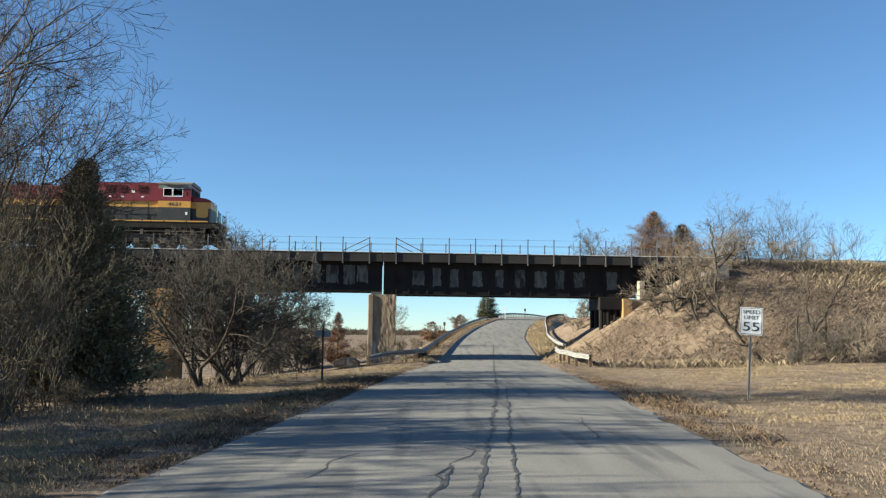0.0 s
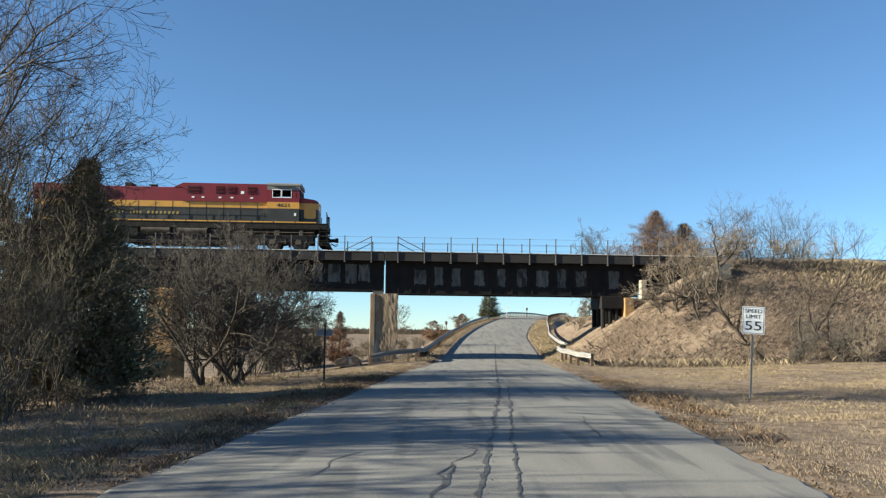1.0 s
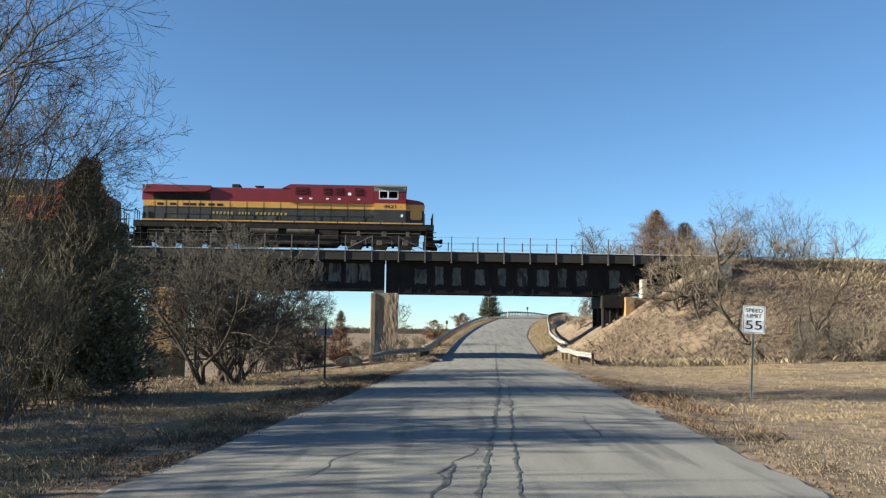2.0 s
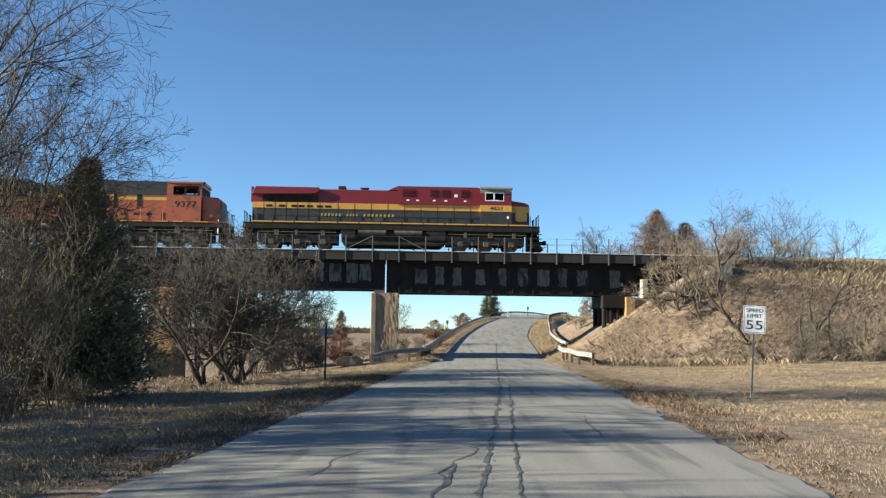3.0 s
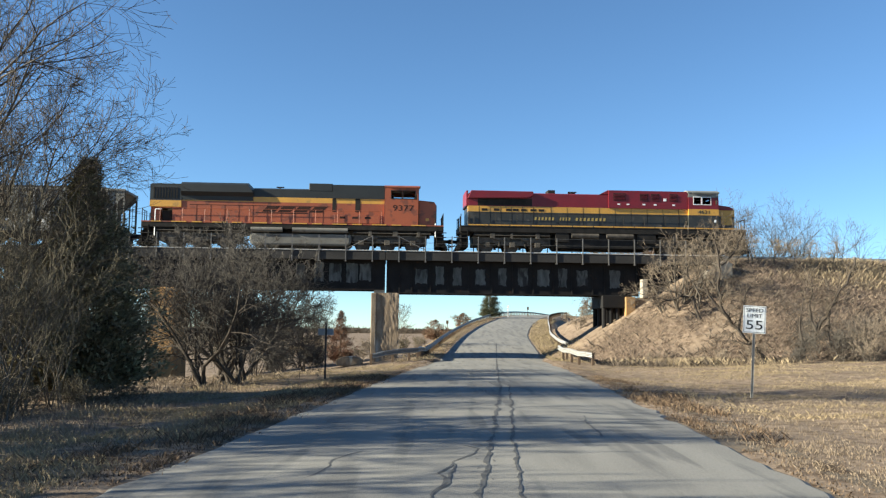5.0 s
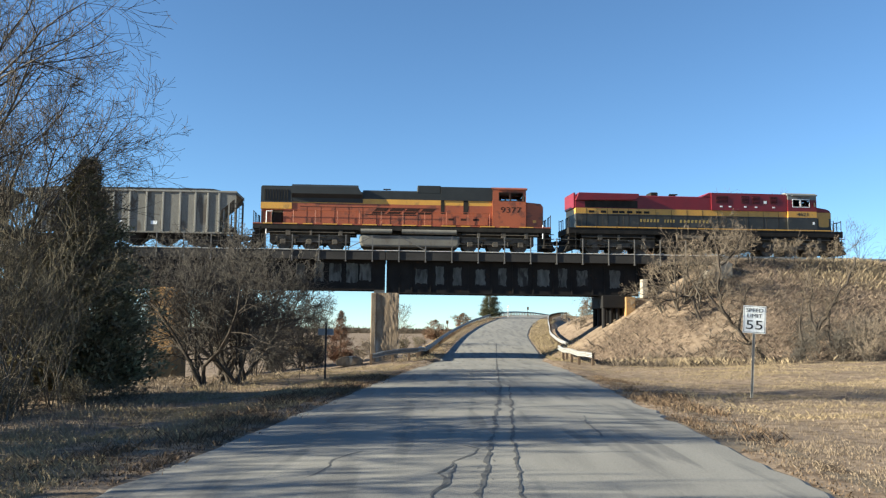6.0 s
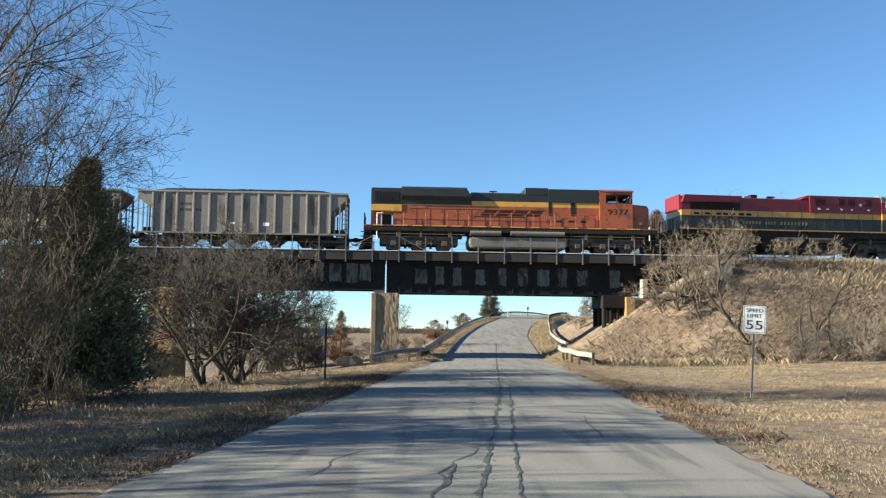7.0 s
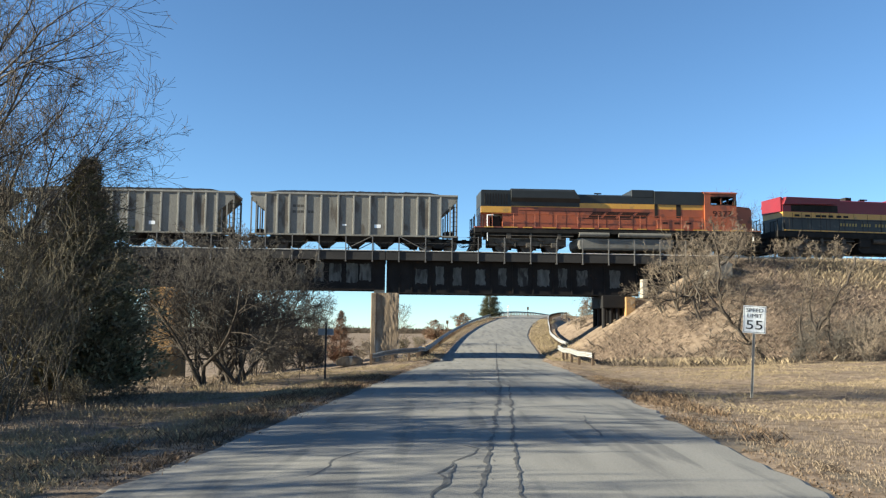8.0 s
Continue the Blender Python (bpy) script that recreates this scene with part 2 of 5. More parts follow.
ROAD_Y = (-60, 0, 40, 56, 64, 72, 84, 103, 128, 155, 180, 205, 235, 270, 330)
ROAD_X = (-4.0, -0.25, 2.25, 3.25, 3.7, 4.25, 5.0, 6.3, 9.4, 14.0, 19.4, 26.5, 37, 51, 80)
ROAD_H = (0, 0, -0.02, -0.18, -0.20, 0.24, 0.78, 1.55, 3.1, 4.75, 5.85, 6.35, 6.1, 5.2, 3.0)


def smooth_curve(v, ys):
    """The value on a gentle curve through the road's stations."""
    return sum(on_curve(v + d, ROAD_Y, ys) * w for d, w in ((-8, 1), (-4, 2), (0, 3), (4, 2), (8, 1))) / 9


ROAD_TABLE = [(y, smooth_curve(y, ROAD_X), smooth_curve(y, ROAD_H)) for y in range(-60, 331, 2)]
RT = np.array(ROAD_TABLE)


def road_at(y):
    return float(np.interp(y, RT[:, 0], RT[:, 1])), float(np.interp(y, RT[:, 0], RT[:, 2]))


RIGHT_BANK = [track(s)[:2] for s in (22, 30, 40, 50, 60, 75)]
LEFT_BANK = [track(s)[:2] for s in (-38, -60, -120)]


def gap(p, line):
    best = 1e9
    for (ax, ay), (bx, by) in zip(line, line[1:]):
        dx, dy = bx - ax, by - ay
        t = max(0.0, min(1.0, ((p[0] - ax) * dx + (p[1] - ay) * dy) / (dx * dx + dy * dy)))
        best = min(best, math.hypot(p[0] - ax - t * dx, p[1] - ay - t * dy))
    return best


def ground(x, y):
    """The height of the land."""
    cx, cz = road_at(y)
    d = abs(x - cx) - 3.75
    far = max(0.0, math.hypot(x, y) - 250)
    base = 0.006 * min(far, 600)
    if d > 0:
        base += 0.10 * (noise.noise((x * 0.45, y * 0.35, 0.0))) * min(1, d) + 0.25 * noise.noise((x * 0.06, y * 0.06, 3.0)) * step(1, 10, d)
        base -= 0.12 * step(0.3, 1.6, d) if y < 60 else 0
    if x < cx and d > 2:
        base -= 0.12 * min(d - 2, 22) * step(22, 58, y) * (1 - step(150, 400, y))
    if x > cx and d > 2 and y < 62:
        base += 0.02 * min(d - 2, 25)
    base += 4.6 * math.exp(-((x - 20.5) / 6.5) ** 2 - ((y - 116) / 24) ** 2)
    z = base
    if -60 < y < 330:
        z = max(z, cz - max(0.0, d - 2.2) * 0.5 - 0.02) if d > 0 else cz - 0.06
        if d > 0 and d < 2.2 and y > 62:
            z = cz - 0.012 - 0.04 * d
    if 25 < y < 130 or x > 20:
        for line, w in ((RIGHT_BANK, 3.0), (LEFT_BANK, 3.2)):
            g = gap((x, y), line)
            if g < 30:
                h = RAIL_Z - 0.35 - max(0.0, g - w) / 1.5 + 0.15 * noise.noise((x * 0.5, y * 0.5, 7.0)) * step(w, w + 2, g)
                k = max(0.0, 0.9 - abs(z - h))
                z = max(z, h) + (k * k / 3.6 if g > w + 1 else 0.0)
    return z


def spaced(bands):
    """Stations along an axis: (start, end, step) bands."""
    out = []
    for a, b, s in bands:
        n = max(1, round((b - a) / s))
        out += [a + (b - a) * i / n for i in range(n)]
    return out + [bands[-1][1]]


def build_ground():
    xs = spaced([(-3000, -300, 300), (-300, -60, 20), (-60, -22, 2.0), (-22, 30, 0.6), (30, 60, 1.5), (60, 300, 20), (300, 3000, 300)])
    ys = spaced([(-400, -20, 40), (-20, 4, 3), (4, 32, 0.6), (32, 76, 0.9), (76, 130, 2), (130, 340, 6), (340, 4200, 320)])
    vs = [(x, y, ground(x, y)) for y in ys for x in xs]
    n = len(xs)
    fs = [(j * n + i, j * n + i + 1, (j + 1) * n + i + 1, (j + 1) * n + i) for j in range(len(ys) - 1) for i in range(n - 1)]
    ob = part("ground", (vs, fs), "soil", smooth=True)
    return tagged(ob, "dry winter grass and bare soil along the road", "ground", kind="structure")


def ribbon(rows, thick=0.0):
    """A strip from (left point, right point) pairs."""
    vs, fs = [], []
    for a, b in rows:
        vs += [a, b]
    for i in range(len(rows) - 1):
        fs.append((2 * i, 2 * i + 1, 2 * i + 3, 2 * i + 2))
    return vs, fs


def build_road():
    road = thing("road", pose(0, 0, 0), "cracked pale grey two-lane asphalt road rising to a crest", "road", kind="structure")
    ys = spaced([(-30, 4, 2), (4, 34, 0.22), (34, 60, 0.7), (60, 215, 2.5), (215, 300, 8)])
    vs, fs = [], []
    cols = (-3.74, -3.62, -1.8, 0, 1.8, 3.62, 3.74)
    for y in ys:
        cx, cz = road_at(y)
        w = [0.20 * noise.noise((y * 0.55, v, 0)) + 0.14 * noise.noise((y * 1.9, v, 4.0)) + 0.05 * noise.noise((y * 6.0, v, 8.0)) for v in (1.0, 9.0)]
        w = [v * (0.6 if y < 60 else 0.35) for v in w]
        for c in cols:
            e = w[0] if c < -3.5 else w[1] if c > 3.5 else 0
            vs.append((cx + c + e, y, cz + 0.012 + 0.05 * (1 - (c / 3.7) ** 2) - (0.04 if abs(c) > 3.7 else 0)))
    n = len(cols)
    for j in range(len(ys) - 1):
        for i in range(n - 1):
            fs.append((j * n + i, j * n + i + 1, (j + 1) * n + i + 1, (j + 1) * n + i))
    part("asphalt", (vs, fs), "road", road)
    # gravel shoulders
    for side in (-1, 1):
        rows = []
        for y in spaced([(-20, 7, 0.8), (7, 40, 0.35), (40, 60, 0.8)]):
            cx, cz = road_at(y)
            wide = 0.75 + 0.35 * noise.noise((y * 0.45, side * 5.0, 0)) + (0.5 if side < 0 else 0.1)
            a, b = cx + side * 3.6, cx + side * (3.75 + wide)
            za, zb = cz - 0.015, max(ground(b, y), cz - 0.2) + 0.012
            rows.append(((a, y, za), (b, y, zb)) if side > 0 else ((b, y, zb), (a, y, za)))
        part("shoulder", ribbon(rows), "gravel", road, "gravel and leaf-strewn road shoulder", smooth=True)

    def crack(line, width, material="tar", name="crack_seal"):
        rows, prev = [], None
        n = len(line)
        for i in range(n - 1):
            (x0, y0), (x1, y1) = line[i], line[i + 1]
            k = max(2, int(math.hypot(x1 - x0, y1 - y0) / 0.12))
            for j in range(k):
                t = j / k
                x, y = x0 + (x1 - x0) * t, y0 + (y1 - y0) * t
                x += 0.07 * noise.noise((y * 1.1, x0, 2.0)) + 0.03 * noise.noise((y * 5, x0, 4.0))
                w = width * 0.85 * (0.7 + 0.9 * noise.noise((x * 3, y * 3, 1.0)))
                cx, cz = road_at(y)
                z = cz + 0.016 + 0.05 * (1 - ((x - cx) / 3.6) ** 2)
                nx, ny = (y1 - y0), -(x1 - x0)
                l = math.hypot(nx, ny) or 1
                rows.append(((x - nx / l * w, y - ny / l * w, z), (x + nx / l * w, y + ny / l * w, z)))
        part(name, ribbon(rows), material, road, "dark tar crack seal" if material == "tar" else "worn yellow centre line")

    # cracks: station along the road and place across it
    crack([(0.33, 7.4), (0.40, 8.6), (0.49, 9.7), (0.69, 12.0), (1.04, 16.9), (1.72, 25.6), (2.75, 43.8), (3.75, 60), (5.2, 84)], 0.055)
    crack([(0.78, 7.4), (0.80, 8.6), (0.83, 9.3), (0.91, 10.1), (0.94, 11.2), (1.02, 12.0), (1.08, 13.3), (1.55, 19.6), (2.15, 28.0)], 0.032)
    crack([(-0.08, 7.6), (-0.06, 8.6), (0.06, 9.6), (-0.02, 9.95), (0.14, 10.8), (0.43, 11.5), (0.55, 12.1), (0.26, 12.6)], 0.028)
    crack([(-0.05, 8.6), (0.08, 9.3), (0.11, 9.8), (0.14, 10.8)], 0.022)
    crack([(2.55, 13.8), (2.62, 15.5), (2.82, 17.6)], 0.032)
    crack([(-1.47, 9.5), (-1.30, 10.4), (-1.34, 10.95), (-1.03, 11.9)], 0.02)
    crack([(1.74, 27.0), (1.6, 28.2), (1.6, 29.5)], 0.035)
    crack([(1.5, 22.0), (1.2, 23.5), (1.25, 25.0)], 0.025)
    rng = random.Random(12)
    for i in range(34):
        y = rng.uniform(7.6, 14.5)
        x = float(np.interp(y, (7.4, 9.7, 12, 16.9), (0.33, 0.49, 0.69, 1.04))) + rng.uniform(-0.13, 0.10)
        crack([(x, y), (x + rng.uniform(-0.06, 0.06), y + rng.uniform(0.08, 0.3))], 0.007)
    for a in (36, 42.5, 49, 70, 82, 95, 110):
        crack([(road_at(a)[0] + 0.02, a), (road_at(a + 3)[0] + 0.02, a + 3)], 0.06, "yellow_line", "centre_dash")
    return road


# ---- the railway bridge and its embankments ----
def patch_outline(rng, x0, x1, z0, z1, y):
    """A paint patch with ragged edges, 4 mm thick."""
    pts = []
    for i in range(9):
        pts.append((x0 + (x1 - x0) * i / 8, z0 + rng.uniform(-0.08, 0.12)))
    for i in range(5):
        pts.append((x1 + rng.uniform(-0.06, 0.05), z0 + (z1 - z0) * (i + 1) / 6))
    for i in range(9):
        pts.append((x1 - (x1 - x0) * i / 8, z1 + rng.uniform(-0.05, 0.05)))
    for i in range(5):
        pts.append((x0 + rng.uniform(-0.05, 0.06), z1 - (z1 - z0) * (i + 1) / 6))
    return prism(bmesh.new(), pts, y, y + 0.005)


def plate_girder(x0, x1, y, z0, z1, parent, face):
    """A plate girder: web, flanges and stiffeners. face: -1 when its outside looks to the near side."""
    bm = bmesh.new()
    box(bm, x0, x1, y - 0.02, y + 0.02, z0 + 0.06, z1 - 0.06)
    girder = part("girder", bm, "girder", parent, "black riveted steel plate girder with pale flaked patches")
    for a in (z0, z1 - 0.06):
        part("flange", boxes((x0, x1, y - 0.22, y + 0.22, a, a + 0.06)), "girder", girder)
    bays = {-4.12: (-4.05, -3.2, -2.3, -0.95, 0.35, 1.85, 3.5, 5.06, 6.55, 8.0, 9.4, 10.9, 11.8, 13.3, 14.2),
            -19.6: (-19.5, -18.2, -16.8, -15.4, -14.0, -12.6, -11.1, -9.62, -8.4, -7.2, -6.12, -5.05, -4.3)}.get(x0) or [x0 + 0.05 + (x1 - x0 - 0.1) * i / 8 for i in range(9)]
    for x in bays:
        part("stiffener", boxes((x - 0.05, x + 0.05, y + face * 0.02 - 0.06, y + face * 0.02 + 0.06, z0 + 0.06, z1 - 0.06)), "girder", girder)
    return girder


def build_bridge():
    br = thing("railway_bridge", pose(0, TRACK_Y, 0, 0, 0, math.degrees(HEADING)), "black steel girder railway bridge on concrete piers over the road", "bridge")
    rng = random.Random(2)
    spans = ((-4.12, 14.3, 4.55), (-19.6, -4.24, 4.75), (-31.0, -19.7, 4.75))
    for x0, x1, z0 in spans:
        for y, face in ((-1.05, -1), (1.05, 1)):
            g = plate_girder(x0, x1, y, z0, 7.05, br, face)
            if face < 0:
                places = {-4.12: (-1.6, -0.29, 1.0, 2.68, 4.3, 5.8, 7.28, 8.7, 10.15, 12.55), -19.6: (-10.3, -8.95, -7.8, -6.6, -5.65)}.get(x0, ())
                for px in places:
                    w = rng.uniform(0.27, 0.43)
                    part("paint_patch", patch_outline(rng, px - w, px + w, z0 + rng.uniform(0.5, 0.7), z0 + rng.uniform(1.75, 1.95), y - 0.028), "patch", g, "pale flaked paint patch")
        for k in range(4):
            x = x0 + 0.5 + (x1 - x0 - 1.0) * k / 3
            part("cross_frame", rods([((x, -1.0, z0 + 0.2), (x, 1.0, 6.9)), ((x, 1.0, z0 + 0.2), (x, -1.0, 6.9))], 0.06, 6), "girder", br)
    # deck, walkway edge, rails
    for x0, x1 in ((-31, -4.2), (-4.16, 20.4)):
        part("deck", boxes((x0, x1, -1.75, 1.75, 7.05, 7.3)), "timber", br)
        for y in (-1.82, 1.82):
            part("deck_fascia", boxes((x0, x1, y - 0.07, y + 0.07, 6.86, 7.5), bevel=0.015), "fascia", br, "weathered grey timber deck fascia")
            # thin plank whose pale colour paints in the sunlit walkway line
            part("deck_edge_plank", boxes((x0, x1, y - 0.11, y + 0.2 * (1 if y < 0 else 0.3), 7.504, 7.56), bevel=0.012), "deck_edge", br, "edge plank coloured pale as if sunlit")
    for y in (-0.75, 0.75):
        part("rail", boxes((-31, 7.0, y - 0.035, y + 0.035, 7.54, RAIL_Z), (-31, 7.0, y - 0.07, y + 0.07, 7.42, 7.44), (-31, 7.0, y - 0.012, y + 0.012, 7.44, 7.54)), "rail", br)
    tie = None
    for i in range(98):
        x = -30.7 + i * 0.52
        if tie is None:
            tie = part("tie", boxes((-0.12, 0.12, -1.5, 1.5, 7.30, 7.42)), "timber", br)
            ob = tie
        else:
            ob = new("tie", tie.data)
            ob.parent = br
        ob.location = (x, 0, 0)
    # hand-rail posts on both edges
    for y in (-1.93, 1.93):
        post = None
        for i in range(-12, 12):
            x = -3.25 + 1.895 * i
            if x > 18.6:
                continue
            if post is None:
                post = part("rail_post", boxes((-0.035, 0.035, -0.03, 0.03, 6.72, 8.62), (-0.06, 0.06, -0.04, 0.05, 6.72, 6.80)), "post", br)
                ob = post
            else:
                ob = new("rail_post", post.data)
                ob.parent = br
            ob.location = (x, y, 0)
        for z in (8.55, 8.08):
            part("hand_wire", rods([((-26, y, z), (17.6, y, z))], 0.008, 5), "post", br)
        part("brace", rods([((-5.15, y, 8.55), (-7.05, y, 7.6))], 0.03, 6), "post", br)
        part("brace", rods([((-3.25, y, 8.55), (-1.36, y, 7.6))], 0.03, 6), "post", br)
    # centre pier: a worn concrete wall end
    bm = bmesh.new()
    for x0, x1, y0, y1, z0, z1 in ((-5.12, -3.22, -1.9, 2.3, -1.6, 4.52),):
        box(bm, x0, x1, y0, y1, z0, z1)
    bmesh.ops.subdivide_edges(bm, edges=bm.edges[:], cuts=22, use_grid_fill=True)
    for v in bm.verts:
        v.co += Vector((noise.noise(v.co * 1.3), noise.noise(v.co * 1.3 + Vector((9, 0, 0))), 0)) * 0.06 + Vector((noise.noise(v.co * 6), noise.noise(v.co * 6 + Vector((9, 0, 0))), 0)) * 0.03
    part("pier", bm, "old_concrete", br, "rust-stained crumbling concrete pier")
    part("pier_face", boxes((-5.17, -4.8, -1.99, -1.2, -1.4, 4.5), bevel=0.05), "old_concrete", br, "pale concrete strip of the pier")
    part("pier_cap", boxes((-5.0, -4.26, -1.15, 1.5, 4.5, 4.74)), "concrete", br)
    # far-left pier, ochre stained
    part("pier", boxes((-20.7, -18.9, -1.8, 2.2, -4, 4.74), bevel=0.06), "orange_concrete", br, "ochre-stained concrete pier")
    # abutment of the road span: pile bent, cap, concrete wing
    part("bent_cap", boxes((11.5, 13.1, -1.7, 1.8, 3.65, 4.54), bevel=0.03), "girder", br, "black timber bent cap")
    for x in (11.65, 12.15, 12.65):
        for y in (-1.4, 0.0, 1.4):
            part("pile", rods([((x, y, 0.2), (x, y, 3.66))], 0.16, 10), "girder", br)
    part("abutment_wall", boxes((11.95, 13.11, -0.9, 2.0, 0.3, 3.64)), "girder", br, "black timber bulkhead behind the piles")
    part("abutment_wall", boxes((13.12, 13.8, -2.0, 2.2, 0.5, 4.45), bevel=0.03), "orange_concrete", br, "ochre concrete abutment edge")
    part("wing_wall", boxes((13.81, 14.9, -1.8, 2.2, 0.5, 4.4), bevel=0.03), "old_concrete", br, "stained concrete wing wall")
    part("back_wall", boxes((14.34, 14.75, -1.95, -1.25, 4.4, 5.75), bevel=0.04), "concrete", br, "pale concrete end block")
    # black filler box added for the shaded gap under the deck's end
    part("girder_end", boxes((14.36, 20.4, -1.0, 1.0, 5.0, 7.04)), "girder", br)
    part("end_block", prism(bmesh.new(), [(18.3, 5.4), (20.1, 5.4), (20.1, 6.75), (19.8, 6.95), (19.1, 6.9), (18.95, 6.4), (18.3, 6.3)], -4.3, -3.0, 0.05), "concrete", br, "pale broken concrete block")
    return br


def build_track():
    """Ballast and rails on the embankments beyond the bridge."""
    tr = thing("railway_track", pose(0, 0, 0), "railway track on ballast along the embankment", "railway track", kind="structure")
    for a, b in ((20.3, 90.0), (-110.0, -30.9)):
        ss = spaced([(a, b, 2.0)])
        vs, fs = [], []
        for s in ss:
            for side, z in ((-3.4, 6.4), (-1.5, 7.43), (1.5, 7.43), (3.4, 6.4)):
                x, y, _ = track(s, side)
                vs.append((x, y, z + (rail_z(s) - RAIL_Z if z > 7 else 0.0)))
        for i in range(len(ss) - 1):
            for k in range(3):
                fs.append((4 * i + k, 4 * i + 4 + k, 4 * i + 5 + k, 4 * i + 1 + k))
        part("ballast", (vs, fs), "ballast", tr)
        if a > 0:
            ss = spaced([(7.0, b, 1.0)])
        for side in (-0.75, 0.75):
            lv, lf = [], []
            for s in ss:
                for d, z in ((-0.035, 7.40), (-0.035, RAIL_Z), (0.035, RAIL_Z), (0.035, 7.40)):
                    x, y, _ = track(s, side + d)
                    lv.append((x, y, z + rail_z(s) - RAIL_Z))
            for i in range(len(ss) - 1):
                for k in range(3):
                    lf.append((4 * i + k, 4 * i + 4 + k, 4 * i + 5 + k, 4 * i + 1 + k))
            part("rail", (lv, lf), "rail", tr)


# ---- trees and plants ----
def grow(rng, p, d, length, r, level, top, lines, kids, up, wander):
    """A limb with its branches, as tapered polylines with their level."""
    n = 5 if level < 2 else 4 if level < top else 3
    pts, rad = [p.copy()], [r]
    for i in range(n):
        d = (d + Vector((rng.gauss(0, 1), rng.gauss(0, 1), rng.gauss(0, 1))) * wander + Vector((0, 0, up))).normalized()
        pts.append(pts[-1] + d * length / n)
        rad.append(max(0.0025, r * (1 - 0.75 * (i + 1) / n)))
    lines.append((pts, rad, 7 if level == 0 else 5 if level == 1 else 3, level))
    if level >= top:
        return
    for i in range(kids[level]):
        t = rng.uniform(0.25 if level == 0 else 0.15, 1.0)
        k = min(n - 1, int(t * n))
        q = pts[k].lerp(pts[k + 1], t * n - k)
        axis = d.orthogonal().normalized()
        axis.rotate(Matrix.Rotation(rng.uniform(0, 2 * math.pi), 3, d))
        nd = (pts[k + 1] - pts[k]).normalized()
        nd.rotate(Matrix.Rotation(radians(rng.uniform(25, 60)), 3, axis))
        grow(rng, q, nd, length * rng.uniform(0.42, 0.68) * (1.1 - 0.45 * t), max(0.003, rad[k] * 0.6), level + 1, top, lines, kids, up, wander)


def bare_tree(x, y, height, seed, stems=1, lean=(0, 0), kids=(9, 6, 5, 3), spread=0.25, thick=0.022, up=0.05, wander=0.16, twig="twig",
              name="bare_tree", label="leafless grey deciduous tree with fine twigs", category="tree", group="", sink=0.05, twig_r=0.004, bark="bark"):
    rng = random.Random(seed)
    z = ground(x, y) - sink
    tree = thing(name, pose(x, y, z), label, category, group)
    lines = []
    for i in range(stems):
        a = rng.uniform(0, 2 * math.pi)
        d = Vector((math.cos(a) * spread + lean[0], math.sin(a) * spread + lean[1], 1)).normalized()
        h = height * rng.uniform(0.55, 0.72) if stems > 1 else height * 0.66
        grow(rng, Vector((rng.uniform(-1, 1), rng.uniform(-1, 1), 0)) * 0.12 * (stems > 1) * (1 + stems * 0.12), d, h, height * thick * rng.uniform(0.7, 1.1), 0, len(kids), lines, kids, up, wander)
    big = [(p, r, s) for p, r, s, l in lines if l < 2]
    fine = [(p, [max(twig_r, v) for v in r], s) for p, r, s, l in lines if l >= 2]
    part("trunk", tubes(big), bark, tree, smooth=True)
    part("crown", tubes(fine), twig, tree)
    return tree


def crooked_tree(x, y, seed, limbs, r0=0.13):
    """A leaning leafless tree: main limbs as (sideways, height) runs, with side branches grown on them."""
    rng = random.Random(seed)
    tree = thing("crooked_tree", pose(x, y, ground(x, y) - 0.08), "crooked dark leafless tree leaning over the embankment", "tree", "crooked trees")
    big, lines = [], []
    for i, run in enumerate(limbs):
        pts = []
        for (u0, h0), (u1, h1) in zip(run, run[1:]):
            for t in (0, 0.33, 0.66):
                pts.append(Vector((u0 + (u1 - u0) * t, 0.25 * noise.noise((u0 + t, h0, seed)), h0 + (h1 - h0) * t)) + Vector((rng.gauss(0, 0.05), rng.gauss(0, 0.05), rng.gauss(0, 0.03))) * (1 if pts else 0))
        pts.append(Vector((run[-1][0], 0, run[-1][1])))
        r = r0 if i == 0 else r0 * 0.55
        rad = [r * (1 - 0.85 * k / (len(pts) - 1)) + 0.012 for k in range(len(pts))]
        big.append((pts, rad, 7))
        for k in range(3, len(pts) - 1):
            for j in range(2):
                d = (pts[k + 1] - pts[k]).normalized()
                d = (d + Vector((rng.gauss(0, 0.7), rng.gauss(0, 0.7), rng.gauss(0.15, 0.5)))).normalized()
                grow(rng, pts[k], d, rng.uniform(0.6, 1.9) * (r0 / 0.13), rad[k] * 0.4, 2, 4, lines, (0, 0, 5, 3), 0.02, 0.22)
    part("trunk", tubes(big), "dark_bark", tree, smooth=True)
    part("crown", tubes([(p, [max(0.008, v) for v in r], s) for p, r, s, l in lines]), "twig", tree)
    return tree


